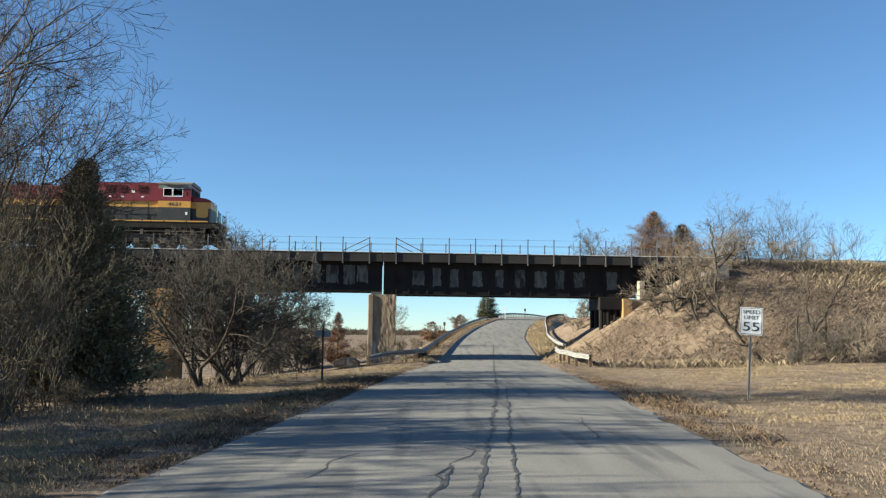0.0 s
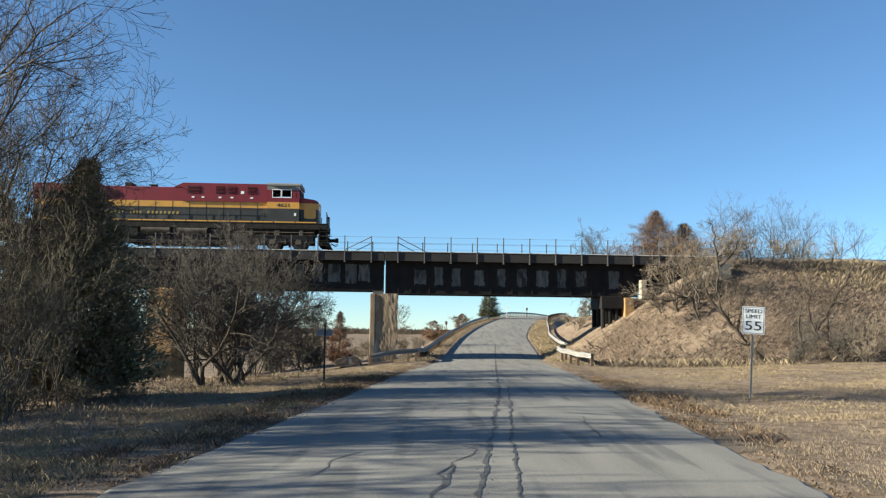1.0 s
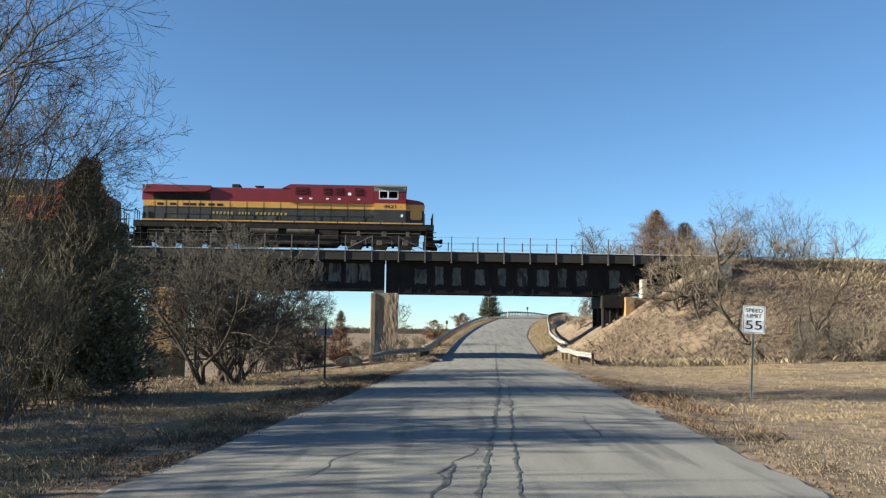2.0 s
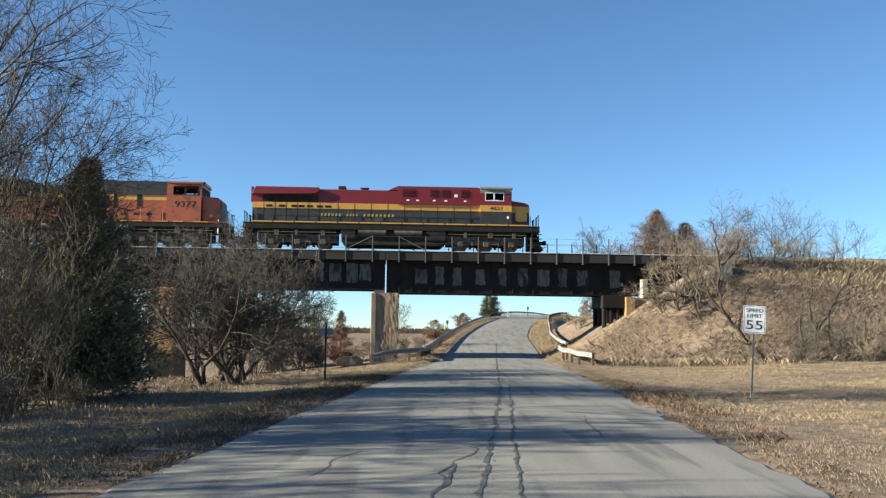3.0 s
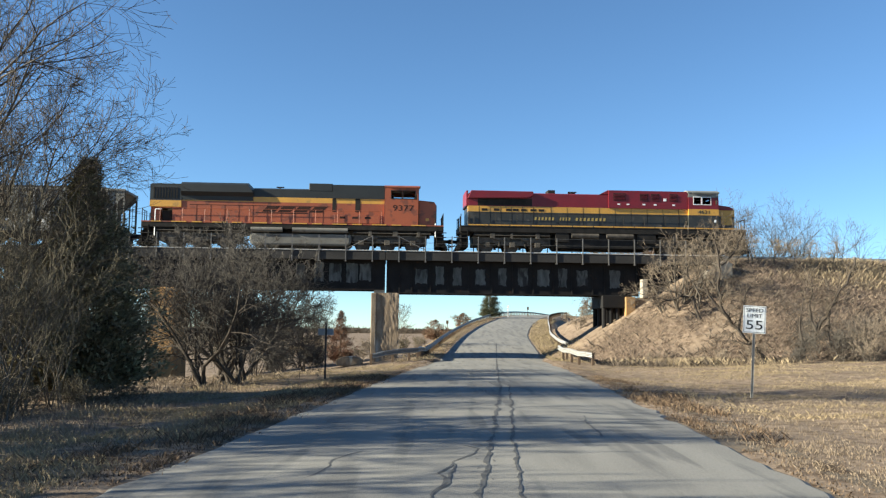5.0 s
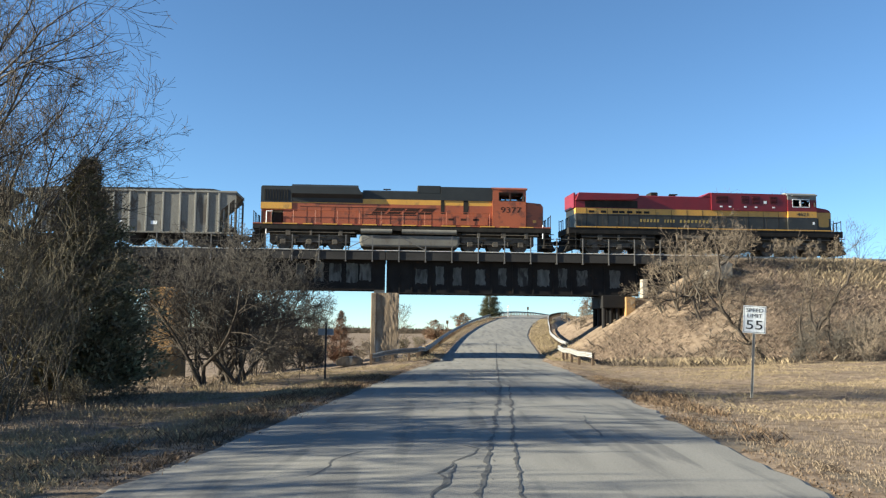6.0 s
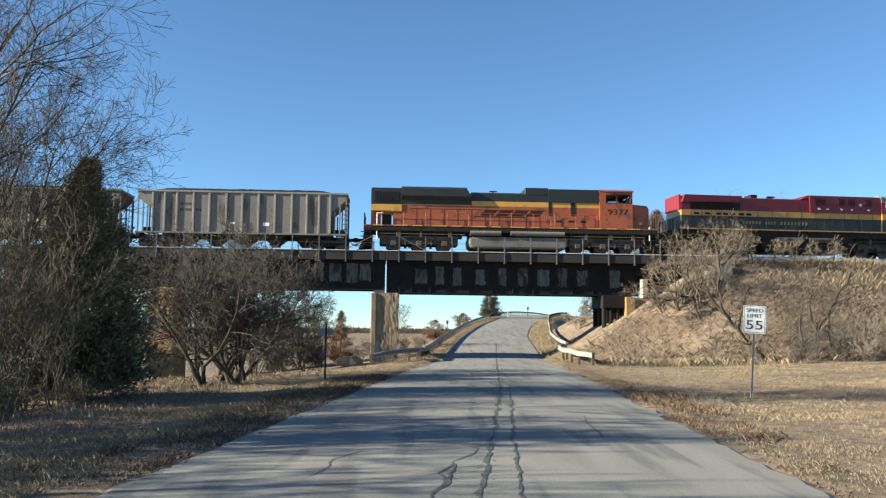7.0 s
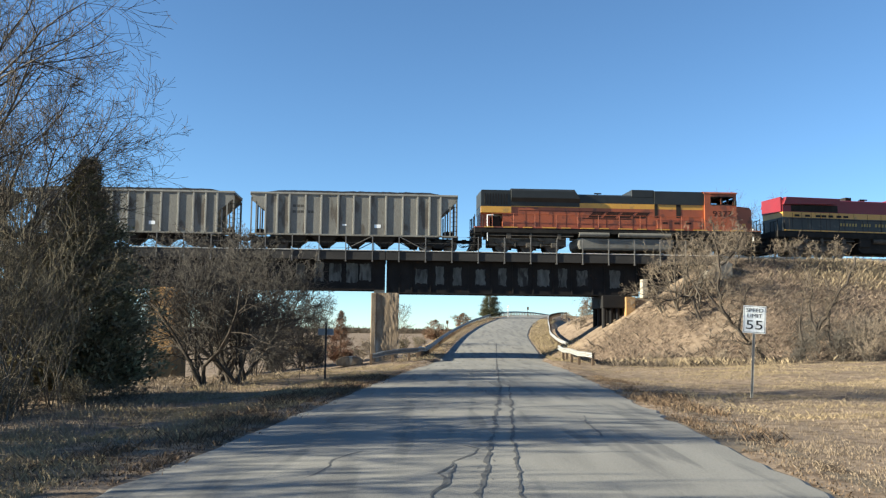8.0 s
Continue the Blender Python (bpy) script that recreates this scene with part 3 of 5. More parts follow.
def evergreen(x, y, height, width, seed, needles="cedar", name="cedar_tree", label="dense dark green cedar tree", sprays=520, blades=26, ragged=0.25, low=0.04, group="", full=1.0, leaf=1.0):
    rng = random.Random(seed)
    z = ground(x, y) - 0.05
    tree = thing(name, pose(x, y, z), label, "tree", group)
    trunk = [Vector((0, 0, 0)), Vector((0.03, 0, height * 0.5)), Vector((0, 0.02, height * 0.97))]
    part("trunk", tubes([(trunk, [height * 0.022, height * 0.014, 0.01], 7)]), "bark", tree, smooth=True)
    vs, fs, limbs = [], [], []
    for i in range(sprays):
        t = rng.random() ** 1.35
        h = height * (low + (1 - low) * t)
        a = rng.uniform(0, 2 * math.pi)
        bulge = min(1.0, full * (1 - t)) ** 0.95 * (0.75 + 0.25 * math.sin(3 * a + seed) * 0.6) + 0.05
        reach = width * bulge * rng.uniform(0.55, 1.0 + ragged * rng.random())
        out = Vector((math.cos(a), math.sin(a), rng.uniform(0.1, 0.5)))
        start = Vector((0, 0, h * 0.97))
        tip = Vector((math.cos(a) * reach, math.sin(a) * reach, h + reach * 0.2))
        if i % 4 == 0:
            limbs.append(([start, tip], [0.018, 0.004], 3))
        size = 0.16 + 0.10 * width * (1 - t)
        for k in range(blades):
            c = start.lerp(tip, 1 - 0.55 * rng.random() ** 1.6) + Vector((rng.gauss(0, 1), rng.gauss(0, 1), rng.gauss(0, 0.8))) * size * 0.45
            d = (out + Vector((rng.gauss(0, 0.6), rng.gauss(0, 0.6), rng.gauss(0.35, 0.5)))).normalized()
            s = d.orthogonal().normalized()
            s.rotate(Matrix.Rotation(rng.uniform(0, 6.28), 3, d))
            l, w = leaf * size * rng.uniform(0.5, 1.1), leaf * size * rng.uniform(0.10, 0.22)
            b = len(vs)
            vs += [c, c + d * l * 0.55 + s * w, c + d * l, c + d * l * 0.55 - s * w]
            fs.append((b, b + 1, b + 2, b + 3))
    part("crown", (vs, fs), needles, tree)
    part("branchwork", tubes(limbs), "bark", tree)
    return tree


def blades_over(name, points, material, rng, h, w, bend, label, parent=None):
    """Grass: one thin bent blade a point; h and w are ranges in metres, points (x, y, scale)."""
    vs, fs = [], []
    for x, y, k in points:
        z = ground(x, y) - 0.01
        a = rng.uniform(0, 6.283)
        hh, ww = rng.uniform(*h) * k, rng.uniform(*w) * (0.6 + 0.4 * k)
        bx, by = math.cos(a + 1.3) * hh * rng.uniform(0, bend), math.sin(a + 1.3) * hh * rng.uniform(0, bend)
        cx, cy = math.cos(a) * ww, math.sin(a) * ww
        b = len(vs)
        vs += [(x - cx, y - cy, z), (x + cx, y + cy, z), (x + bx * 0.4 + cx * 0.6, y + by * 0.4 + cy * 0.6, z + hh * 0.6), (x + bx, y + by, z + hh)]
        fs += [(b, b + 1, b + 2), (b, b + 2, b + 3)]
    ob = part(name, (vs, fs), material)
    return tagged(ob, label, "grass", kind="stuff")


def build_grass():
    rng = random.Random(7)
    near, tall, litter = [], [], []
    while len(near) < 190000:
        y = 7 + 55 * rng.random() ** 1.7
        side = rng.choice((-1, 1))
        cx, _ = road_at(y)
        d = 0.02 + 0.9 * rng.random() + rng.random() ** 1.2 * (4 + y * 0.42)
        x = cx + side * (3.72 + d)
        n = noise.noise((x * 0.5, y * 0.5, 5.0))
        if n + rng.uniform(-0.25, 0.25) < (0.12 if d < 1.3 else -0.3):
            continue
        near.append((x, y, 0.7 + 0.5 * max(0, n) + (0.25 if d > 4 else 0)))
    while len(tall) < 170000:
        s = rng.uniform(9, 45)
        g = -2.6 - rng.random() * 13.0
        x, y, _ = track(s, g)
        if noise.noise((x * 0.35, y * 0.35, 8.0)) + rng.uniform(-0.5, 0.5) < -0.15:
            continue
        if gap((x, y), RIGHT_BANK) > 16.5 or x < road_at(y)[0] + 5.2:
            continue
        tall.append((x, y, 0.6 + 0.5 * rng.random()))
    foot = []
    for cx, cy, n, r in ((14.6, 50.6, 2600, 0.8), (13.4, 51.8, 400, 0.7), (17.4, 49.5, 500, 1.6), (11.0, 52.5, 400, 0.7),
                         (26.0, 61.6, 700, 1.2), (28.5, 62.3, 1400, 1.3), (31.0, 63.0, 2200, 1.3)):
        for i in range(n):
            foot.append((cx + rng.gauss(0, r), cy + rng.gauss(0, r * 0.8), rng.uniform(0.6, 1.2)))
    for i in range(30000):
        y = 8 + 50 * rng.random() ** 1.5
        side = rng.choice((-1, -1, 1))
        d = rng.random() ** 1.5 * 2.6 - 0.12
        x = road_at(y)[0] + side * (3.8 + d)
        if noise.noise((x * 0.4, y * 0.4, 15.0)) > -0.05:
            litter.append((x, y, rng.uniform(0.5, 1.2)))
    left = []
    for i in range(16000):
        y = rng.uniform(14, 50)
        x = -6.0 - (y - 14) * 0.03 - rng.random() * (3 + y * 0.18)
        left.append((x, y, rng.uniform(0.4, 1.1)))
    verge = []
    while len(verge) < 46000:
        y = 8 + 42 * rng.random() ** 1.5
        d = 0.5 + rng.random() * (2.5 + y * 0.1)
        x = road_at(y)[0] - 3.72 - d
        if noise.noise((x * 0.45, y * 0.45, 31.0)) + rng.uniform(-0.2, 0.2) > -0.05:
            verge.append((x, y, rng.uniform(0.5, 1.2)))
    while len(verge) < 66000:
        y = rng.uniform(56, 150)
        side = rng.choice((-1, 1, 1))
        verge.append((road_at(y)[0] + side * (3.85 + 2.6 * rng.random()), y, rng.uniform(1.2, 3.0)))
    tufts, scrub = [], []
    for i in range(420):
        y = 8 + 45 * rng.random() ** 1.6
        side = rng.choice((-1, 1))
        cx = road_at(y)[0] + side * (4.5 + rng.random() ** 1.3 * (3 + y * 0.3))
        r, k = rng.uniform(0.08, 0.3), rng.uniform(0.5, 1.2)
        for j in range(rng.randint(30, 90)):
            tufts.append((cx + rng.gauss(0, r), y + rng.gauss(0, r), k * rng.uniform(0.5, 1.1)))
    for i in range(30000):
        s = rng.uniform(6, 45)
        x, y, _ = track(s, -2.6 - rng.random() ** 0.8 * 14.5)
        if noise.noise((x * 0.6, y * 0.6, 21.0)) + rng.uniform(-0.3, 0.3) > 0.0 and x > road_at(y)[0] + 6.5:
            scrub.append((x, y, rng.uniform(0.5, 1.2)))
    edge = []
    for i in range(150):
        side = -1 if i < 105 else 1
        y = 9.5 + 24 * rng.random() if side < 0 else 14 + 20 * rng.random()
        d = rng.uniform(-0.12, 1.5)
        cx = road_at(y)[0] + side * (3.75 + d)
        long, wide, k = rng.uniform(0.3, 1.3), rng.uniform(0.08, 0.28), rng.uniform(0.4, 1.2)
        for j in range(int(220 * long)):
            edge.append((cx + rng.gauss(0, wide), y + rng.gauss(0, long * 0.5), k * rng.uniform(0.4, 1.1)))
    straw = []
    for i in range(420):
        y = 15 + 34 * rng.random()
        x0 = road_at(y)[0] + 5.4 + rng.random() ** 0.8 * (4 + y * 0.30)
        if noise.noise((x0 * 0.22, y * 0.5, 44.0)) < -0.05:
            continue
        long = rng.uniform(0.4, 1.6)
        for j in range(int(170 * long)):
            straw.append((x0 + rng.gauss(0, long), y + rng.gauss(0, 0.22), rng.uniform(0.4, 1.0)))
    blades_over("dry_straw", straw, "verge_grass", rng, (0.04, 0.13), (0.0015, 0.0035), 1.6, "pale straw lying in drifts on the verge")
    blades_over("edge_weeds", edge, "leaf_litter", rng, (0.03, 0.17), (0.004, 0.010), 1.5, "brown dead weeds and leaves heaped along the pavement")
    blades_over("grass_tufts", tufts, "grass", rng, (0.04, 0.13), (0.003, 0.006), 1.1, "tussocks of taller dry grass on the verges")
    blades_over("embankment_scrub", scrub, "twig", rng, (0.12, 0.45), (0.003, 0.007), 1.6, "low brown scrub on the embankment")
    blades_over("dry_grass", near, "grass", rng, (0.025, 0.07), (0.003, 0.007), 1.6, "short dry straw-coloured verge grass")
    blades_over("slope_grass", tall, "slope_grass", rng, (0.06, 0.20), (0.003, 0.008), 2.2, "matted dry grass on the railway embankment")
    blades_over("tall_grass", foot, "tall_grass", rng, (0.14, 0.5), (0.002, 0.004), 1.0, "pale golden tufts of tall dry grass")
    blades_over("faded_grass", verge, "verge_grass", rng, (0.04, 0.11), (0.003, 0.006), 1.3, "faded olive and straw grass beside the road")
    blades_over("leaf_litter", litter, "leaf_litter", rng, (0.02, 0.045), (0.007, 0.016), 1.5, "brown fallen leaves on the road verge")
    blades_over("weeds", left, "grass", rng, (0.06, 0.24), (0.006, 0.012), 1.0, "dry weeds under the trees")


def far_woods():
    """A hazy line of bare woods at the edge of the fields."""
    rng = random.Random(31)
    vs, fs = [], []
    for i in range(15000):
        x = rng.uniform(-420, 420)
        y = 620 + 60 * noise.noise((x * 0.01, 0, 0)) + rng.uniform(0, 40)
        top = 4.0 + 3.5 * noise.noise((x * 0.03, 2.0, 0)) + 2 * noise.noise((x * 0.2, 5.0, 0))
        h = rng.random() * max(1.0, top)
        z = ground(x, y) - 0.3 + h * 0.6
        b = len(vs)
        w, t = rng.uniform(0.3, 0.9), rng.uniform(1.0, 2.6)
        vs += [(x - w, y, z), (x + w, y, z), (x + rng.uniform(-1, 1), y + rng.uniform(-0.5, 0.5), z + t)]
        fs.append((b, b + 1, b + 2))
    tagged(part("far_woods", (vs, fs), "twig"), "distant line of bare winter woods", "woods", kind="stuff")


def build_plants():
    far_woods()
    # thicket and trees beside the road
    for x, y, h, s, ln in ((-12.4, 20.5, 15.0, 3, 0.19), (-11.6, 19.6, 12.5, 15, 0.12), (-12.4, 22.5, 13.0, 18, 0.24), (-11.2, 21.2, 10.5, 21, 0.16)):
        bare_tree(x, y, h, s, lean=(ln, 0.0), kids=(14, 8, 6, 3), thick=0.008, label="tall leafless tree with long rising branches", spread=0.05, group="tall roadside trees", twig_r=0.0048)
    # trees further back along the verge, which throw their shade on the road
    for i, (x, y, h, n) in enumerate(((-14.5, 10.8, 9.0, 4), (-15.8, 12.2, 8.5, 4), (-16.5, 14.6, 9.0, 2), (-17.5, 19.5, 9.0, 2), (-18.5, 26.0, 10.0, 2), (-18.5, 5.5, 9.5, 2), (-17.5, 7.6, 8.5, 1), (-20.0, 3.8, 10.0, 2), (-21.0, 1.8, 10.0, 2))):
        bare_tree(x, y, h, 200 + i, stems=n, kids=(9, 6, 4, 2), spread=0.3, thick=0.02, group="verge trees", twig_r=0.013 if y < 13 else 0.006)
    evergreen(-9.6, 23.2, 6.4, 1.6, 5, label="dense dark green cedar tree beside the road", sprays=1200, blades=60, ragged=0.8, full=1.5, leaf=0.62)
    # the four shrubs with y < 16 are out of view, added to shade the verge
    for i, (x, y, h) in enumerate(((-8.7, 17.2, 4.4), (-9.6, 18.0, 5.6), (-10.6, 18.2, 5.8), (-9.3, 19.6, 5.4), (-8.6, 19.6, 3.6), (-10.4, 20.5, 6.4), (-11.6, 20.6, 6.6), (-10.6, 12.4, 4.4), (-9.6, 14.2, 3.8), (-9.8, 10.6, 3.6), (-9.0, 8.8, 3.2))):
        bare_tree(x, y, h, 40 + i, stems=5 if y < 16 else 8 if y < 20 else 14, kids=(5, 4, 3), spread=0.34, thick=0.0045, up=0.08, wander=0.12, name="bush", label="tangled leafless thicket shrub", category="bush", group="roadside thicket", twig_r=0.005, twig="brush")
    for i, (x, y, h) in enumerate(((-9.6, 16.6, 1.5), (-8.9, 18.2, 1.2), (-10.3, 17.6, 1.7), (-8.3, 20.2, 1.0), (-11.0, 18.8, 1.8), (-9.2, 17.3, 1.3), (-8.0, 21.6, 0.8), (-10.0, 19.4, 1.6))):
        bare_tree(x, y, h, 330 + i, stems=16, kids=(5, 4, 3), spread=0.55, thick=0.008, name="bush", label="low dark leafless brush under the roadside trees", category="bush", group="roadside undergrowth", twig="brush", twig_r=0.004)
    for i, (x, y, h, n) in enumerate(((-7.8, 29.2, 7.4, 5), (-7.2, 30.6, 6.4, 6), (-8.1, 32.2, 7.4, 4), (-7.6, 33.4, 6.4, 5), (-8.9, 36.5, 8.2, 4))):
        bare_tree(x, y, h, 60 + i, stems=n, kids=(9, 6, 5, 3), spread=0.42, thick=0.010, up=0.03, wander=0.22, name="thicket_tree", label="low spreading leafless thicket tree", group="thicket trees", twig_r=0.006, twig="thicket_twig", bark="dark_bark")
    for i, (x, y, h, n) in enumerate(((-11.0, 58.6, 5.6, 4), (-9.4, 59.4, 5.2, 3), (-12.2, 57.6, 5.4, 4), (-8.6, 56.6, 2.2, 6), (-10.2, 56.0, 2.4, 6))):
        bare_tree(x, y, h, 300 + i, stems=n, kids=(8, 6, 5, 3), spread=0.35, thick=0.012, up=0.06, wander=0.16, name="thicket_tree", label="dark vase-shaped leafless tree before the bridge", group="trees before the bridge", twig_r=0.008, twig="thicket_twig", bark="dark_bark")
    # behind the bridge
    for i, (x, y, h) in enumerate(((-13.5, 74, 9.0), (-11.0, 78, 8.5), (-16.0, 80, 13.5), (-19.5, 77, 13.0), (-13.0, 90, 9.0), (-23.0, 82, 12.5))):
        bare_tree(x, y, h, 80 + i, kids=(10, 6, 5, 3), thick=0.017, spread=0.15, group="trees behind the bridge", twig_r=0.008, twig="thicket_twig", bark="dark_bark")
    for i, (x, y, h) in enumerate(((-9.6, 68.5, 2.6), (-11.2, 69.5, 3.2), (-13.0, 68.0, 3.4), (-15.0, 69.0, 3.8), (-17.0, 70.0, 4.2), (-10.4, 73.5, 3.0), (-12.4, 75.0, 3.4), (-6.6, 70.5, 1.6), (-3.6, 84.0, 2.2), (-7.2, 88.0, 2.6), (-2.4, 92.0, 1.8))):
        bare_tree(x, y, h, 210 + i, stems=10, kids=(5, 4, 3), spread=0.5, thick=0.009, name="bush", label="leafless brown brush in the field behind the bridge", category="bush", group="field brush", twig="pale_twig" if i % 2 else "brush", twig_r=0.010)
    bare_tree(-5.6, 96, 7.0, 91, kids=(8, 5, 4), thick=0.013, spread=0.1, group="trees behind the bridge", twig_r=0.012)
    evergreen(-8.3, 71.5, 4.3, 1.15, 6, "red_cedar", label="reddish-brown cedar tree beside the bridge pier", sprays=420, blades=34, ragged=0.8, full=1.4, leaf=0.55)
    evergreen(8.3, 152, 7.8, 2.4, 8, "dark_cedar", label="dark green conical evergreen beside the road crest", sprays=700, blades=34, leaf=0.6)
    evergreen(-1.0, 118, 2.7, 1.5, 9, "brown_cedar", name="shrub", label="rounded brownish evergreen shrub", sprays=200, blades=18, ragged=0.9, full=2.6)
    evergreen(3.4, 140, 2.3, 1.4, 10, "brown_cedar", name="shrub", label="rounded dark evergreen shrub", sprays=180, blades=18, ragged=0.9, full=2.6)
    bare_tree(-5.4, 122, 6.0, 92, kids=(9, 6, 4), thick=0.012, twig_r=0.014)
    for i, (x, y, h) in enumerate(((19.0, 105, 7.5), (21.5, 108, 7.0), (19.6, 102, 13.5), (17.6, 100, 6.5), (18.2, 98, 9.5), (18.6, 97, 13.0))):
        bare_tree(x, y, h, 100 + i, kids=(11, 7, 5, 3), thick=0.015, spread=0.15, group="trees beyond the bridge", twig_r=0.010, twig="thicket_twig")
    for i, (x, y, h) in enumerate(((16.2, 104, 2.2), (17.5, 108, 2.6), (19.0, 112, 2.6), (18.2, 100, 2.4), (20.5, 105, 3.2), (16.4, 112, 2.0))):
        bare_tree(x, y, h, 190 + i, stems=9, kids=(5, 4, 3), spread=0.5, thick=0.009, name="bush", label="brown leafless brush on the road cutting", category="bush", group="cutting brush", twig="pale_twig", twig_r=0.014)
    # on the embankment
    evergreen(17.2, 69.5, 6.5, 2.9, 11, "brown_cedar", label="brownish winter cedar behind the track", sprays=1200, blades=50, ragged=1.1, full=1.5, leaf=0.42)
    evergreen(19.6, 70.0, 4.8, 2.4, 12, "brown_cedar", label="brownish winter cedar behind the track", sprays=900, blades=50, ragged=1.1, full=1.5, leaf=0.42)
    evergreen(23.6, 71.5, 3.8, 1.0, 13, "brown_cedar", label="small brownish cedar behind the track", sprays=260, ragged=0.7, leaf=0.6)
    for i, (x, y, h) in enumerate(((15.9, 59.3, 6.6), (17.4, 58.5, 6.8), (15.2, 59.8, 4.4), (16.6, 59.8, 5.6), (17.0, 60.2, 5.2), (16.2, 60.4, 5.0), (18.0, 60.0, 4.4)) + tuple((*track(s, -3.3 - 0.5 * (k % 2))[:2], h) for k, (s, h) in enumerate(((17.2, 4.6), (18.4, 5.0), (19.4, 4.2), (20.6, 3.6), (21.8, 3.6), (23.2, 2.7), (24.9, 3.1), (26.4, 2.6), (28.2, 2.8))))):
        bare_tree(x, y, h, 120 + i, stems=3, kids=(6, 5, 3), spread=0.5, thick=0.012, up=0.02, wander=0.26, name="bush", label="pale tangled leafless shrub on the embankment", category="bush", group="embankment shrubs", twig="pale_twig", twig_r=0.0062)
    for i, (x, y, h) in enumerate(((22.3, 73, 10.3), (24.6, 74, 10.0), (26.4, 75, 11.0), (28.6, 76, 11.0), (30.6, 77, 12.0), (32.8, 78, 11.5), (35.0, 79, 12.0), (37.0, 81, 11.5))):
        bare_tree(x, y, h, 140 + i, stems=2, kids=(10, 7, 4), spread=0.22, thick=0.009, up=0.07, wander=0.12, group="trees behind the track", twig_r=0.0065, twig="thicket_twig", bark="dark_bark")
    crooked_tree(19.9, 50.0, 161, [[(0, 0), (0.7, 0.9), (1.5, 1.9), (2.2, 2.9), (2.7, 3.9), (3.6, 5.0), (3.9, 6.2)], [(1.5, 1.9), (1.2, 3.0), (1.35, 4.1), (1.2, 5.2)], [(2.2, 2.9), (2.3, 1.9), (2.35, 0.9)], [(0.7, 0.9), (0.55, 2.3), (0.85, 3.8)]])
    crooked_tree(18.95, 50.6, 162, [[(0, 0), (-0.9, 1.0), (-1.8, 2.0), (-2.6, 3.0), (-2.9, 4.4), (-2.7, 5.8), (-3.0, 7.2), (-3.1, 8.2)], [(-2.6, 3.0), (-3.4, 4.0), (-3.9, 5.2)], [(-2.7, 5.8), (-1.9, 6.6), (-1.5, 7.4)], [(-1.8, 2.0), (-1.5, 3.4), (-1.0, 4.6)]])
    crooked_tree(17.0, 57.4, 163, [[(0, 0), (-0.5, 1.56), (-1.3, 1.58), (-2.1, 1.31), (-2.8, 1.11), (-3.5, 0.81)], [(-1.3, 1.56), (-1.8, 1.86), (-2.5, 1.96)], [(-2.1, 1.31), (-2.7, 1.46), (-3.2, 1.56)]], r0=0.075)
    for i, (x, y, h) in enumerate(((22, 48.5, 2.6), (24, 49.0, 3.4), (26, 48.5, 3.2), (20.8, 49.4, 2.4), (23, 47, 1.6), (27.5, 50.5, 3.8), (25, 52, 4.0), (18.0, 50.5, 1.8), (29, 52, 4.0), (22.5, 53, 3.4), (16.4, 51.2, 1.2), (12.6, 52.8, 1.0), (19.6, 48.2, 1.3), (30.5, 48.5, 2.8), (25.5, 45.5, 1.5))):
        bare_tree(x, y, h, 170 + i, stems=12, kids=(5, 4, 3), spread=0.45, thick=0.007, name="bush", label="brown tangled brush at the foot of the embankment", category="bush", group="embankment brush", twig="thicket_twig" if i % 3 == 0 else "pale_twig", twig_r=0.006)


# ---- road furniture ----
def guard_rail(points, material, label, face=1):
    """A W-beam on posts along plan points with their heights above the ground."""
    gr = thing("guard_rail", pose(0, 0, 0), label, "guard rail")
    prof = ((0.0, 0.0), (0.08, 0.04), (0.08, 0.10), (0.0, 0.14), (0.0, 0.18), (0.08, 0.22), (0.08, 0.28), (0.0, 0.32))
    P3 = [Vector((x, y, ground(x, y) + h)) for x, y, h in points]
    vs, fs, sides = [], [], []
    n = len(prof)
    for i, p in enumerate(P3):
        d = P3[min(i + 1, len(P3) - 1)] - P3[max(i - 1, 0)]
        s = Vector((d.y, -d.x, 0)).normalized() * face
        sides.append(s)
        for th in (0, 0.012):
            vs += [p + s * (u + th) + Vector((0, 0, v - 0.32)) for u, v in prof]
    for i in range(len(P3) - 1):
        a, b = 2 * n * i, 2 * n * (i + 1)
        for k in range(n - 1):
            fs.append((a + k, a + k + 1, b + k + 1, b + k))
            fs.append((a + n + k, b + n + k, b + n + k + 1, a + n + k + 1))
        fs.append((a, b, b + n, a + n))
        fs.append((a + n - 1, a + 2 * n - 1, b + 2 * n - 1, b + n - 1))
    part("beam", (vs, fs), material, gr)
    walked, nxt = 0.0, 0.0
    for i in range(len(P3) - 1):
        seg = (P3[i + 1] - P3[i]).length
        while nxt <= walked + seg:
            p = P3[i].lerp(P3[i + 1], (nxt - walked) / seg)
            g = ground(p.x, p.y)
            c = p - sides[i] * 0.11
            part("post", boxes((c.x - 0.08, c.x + 0.08, c.y - 0.09, c.y + 0.09, g - 0.3, p.z - 0.02), bevel=0.01), "timber", gr)
            nxt += 1.9
        walked += seg
    return gr


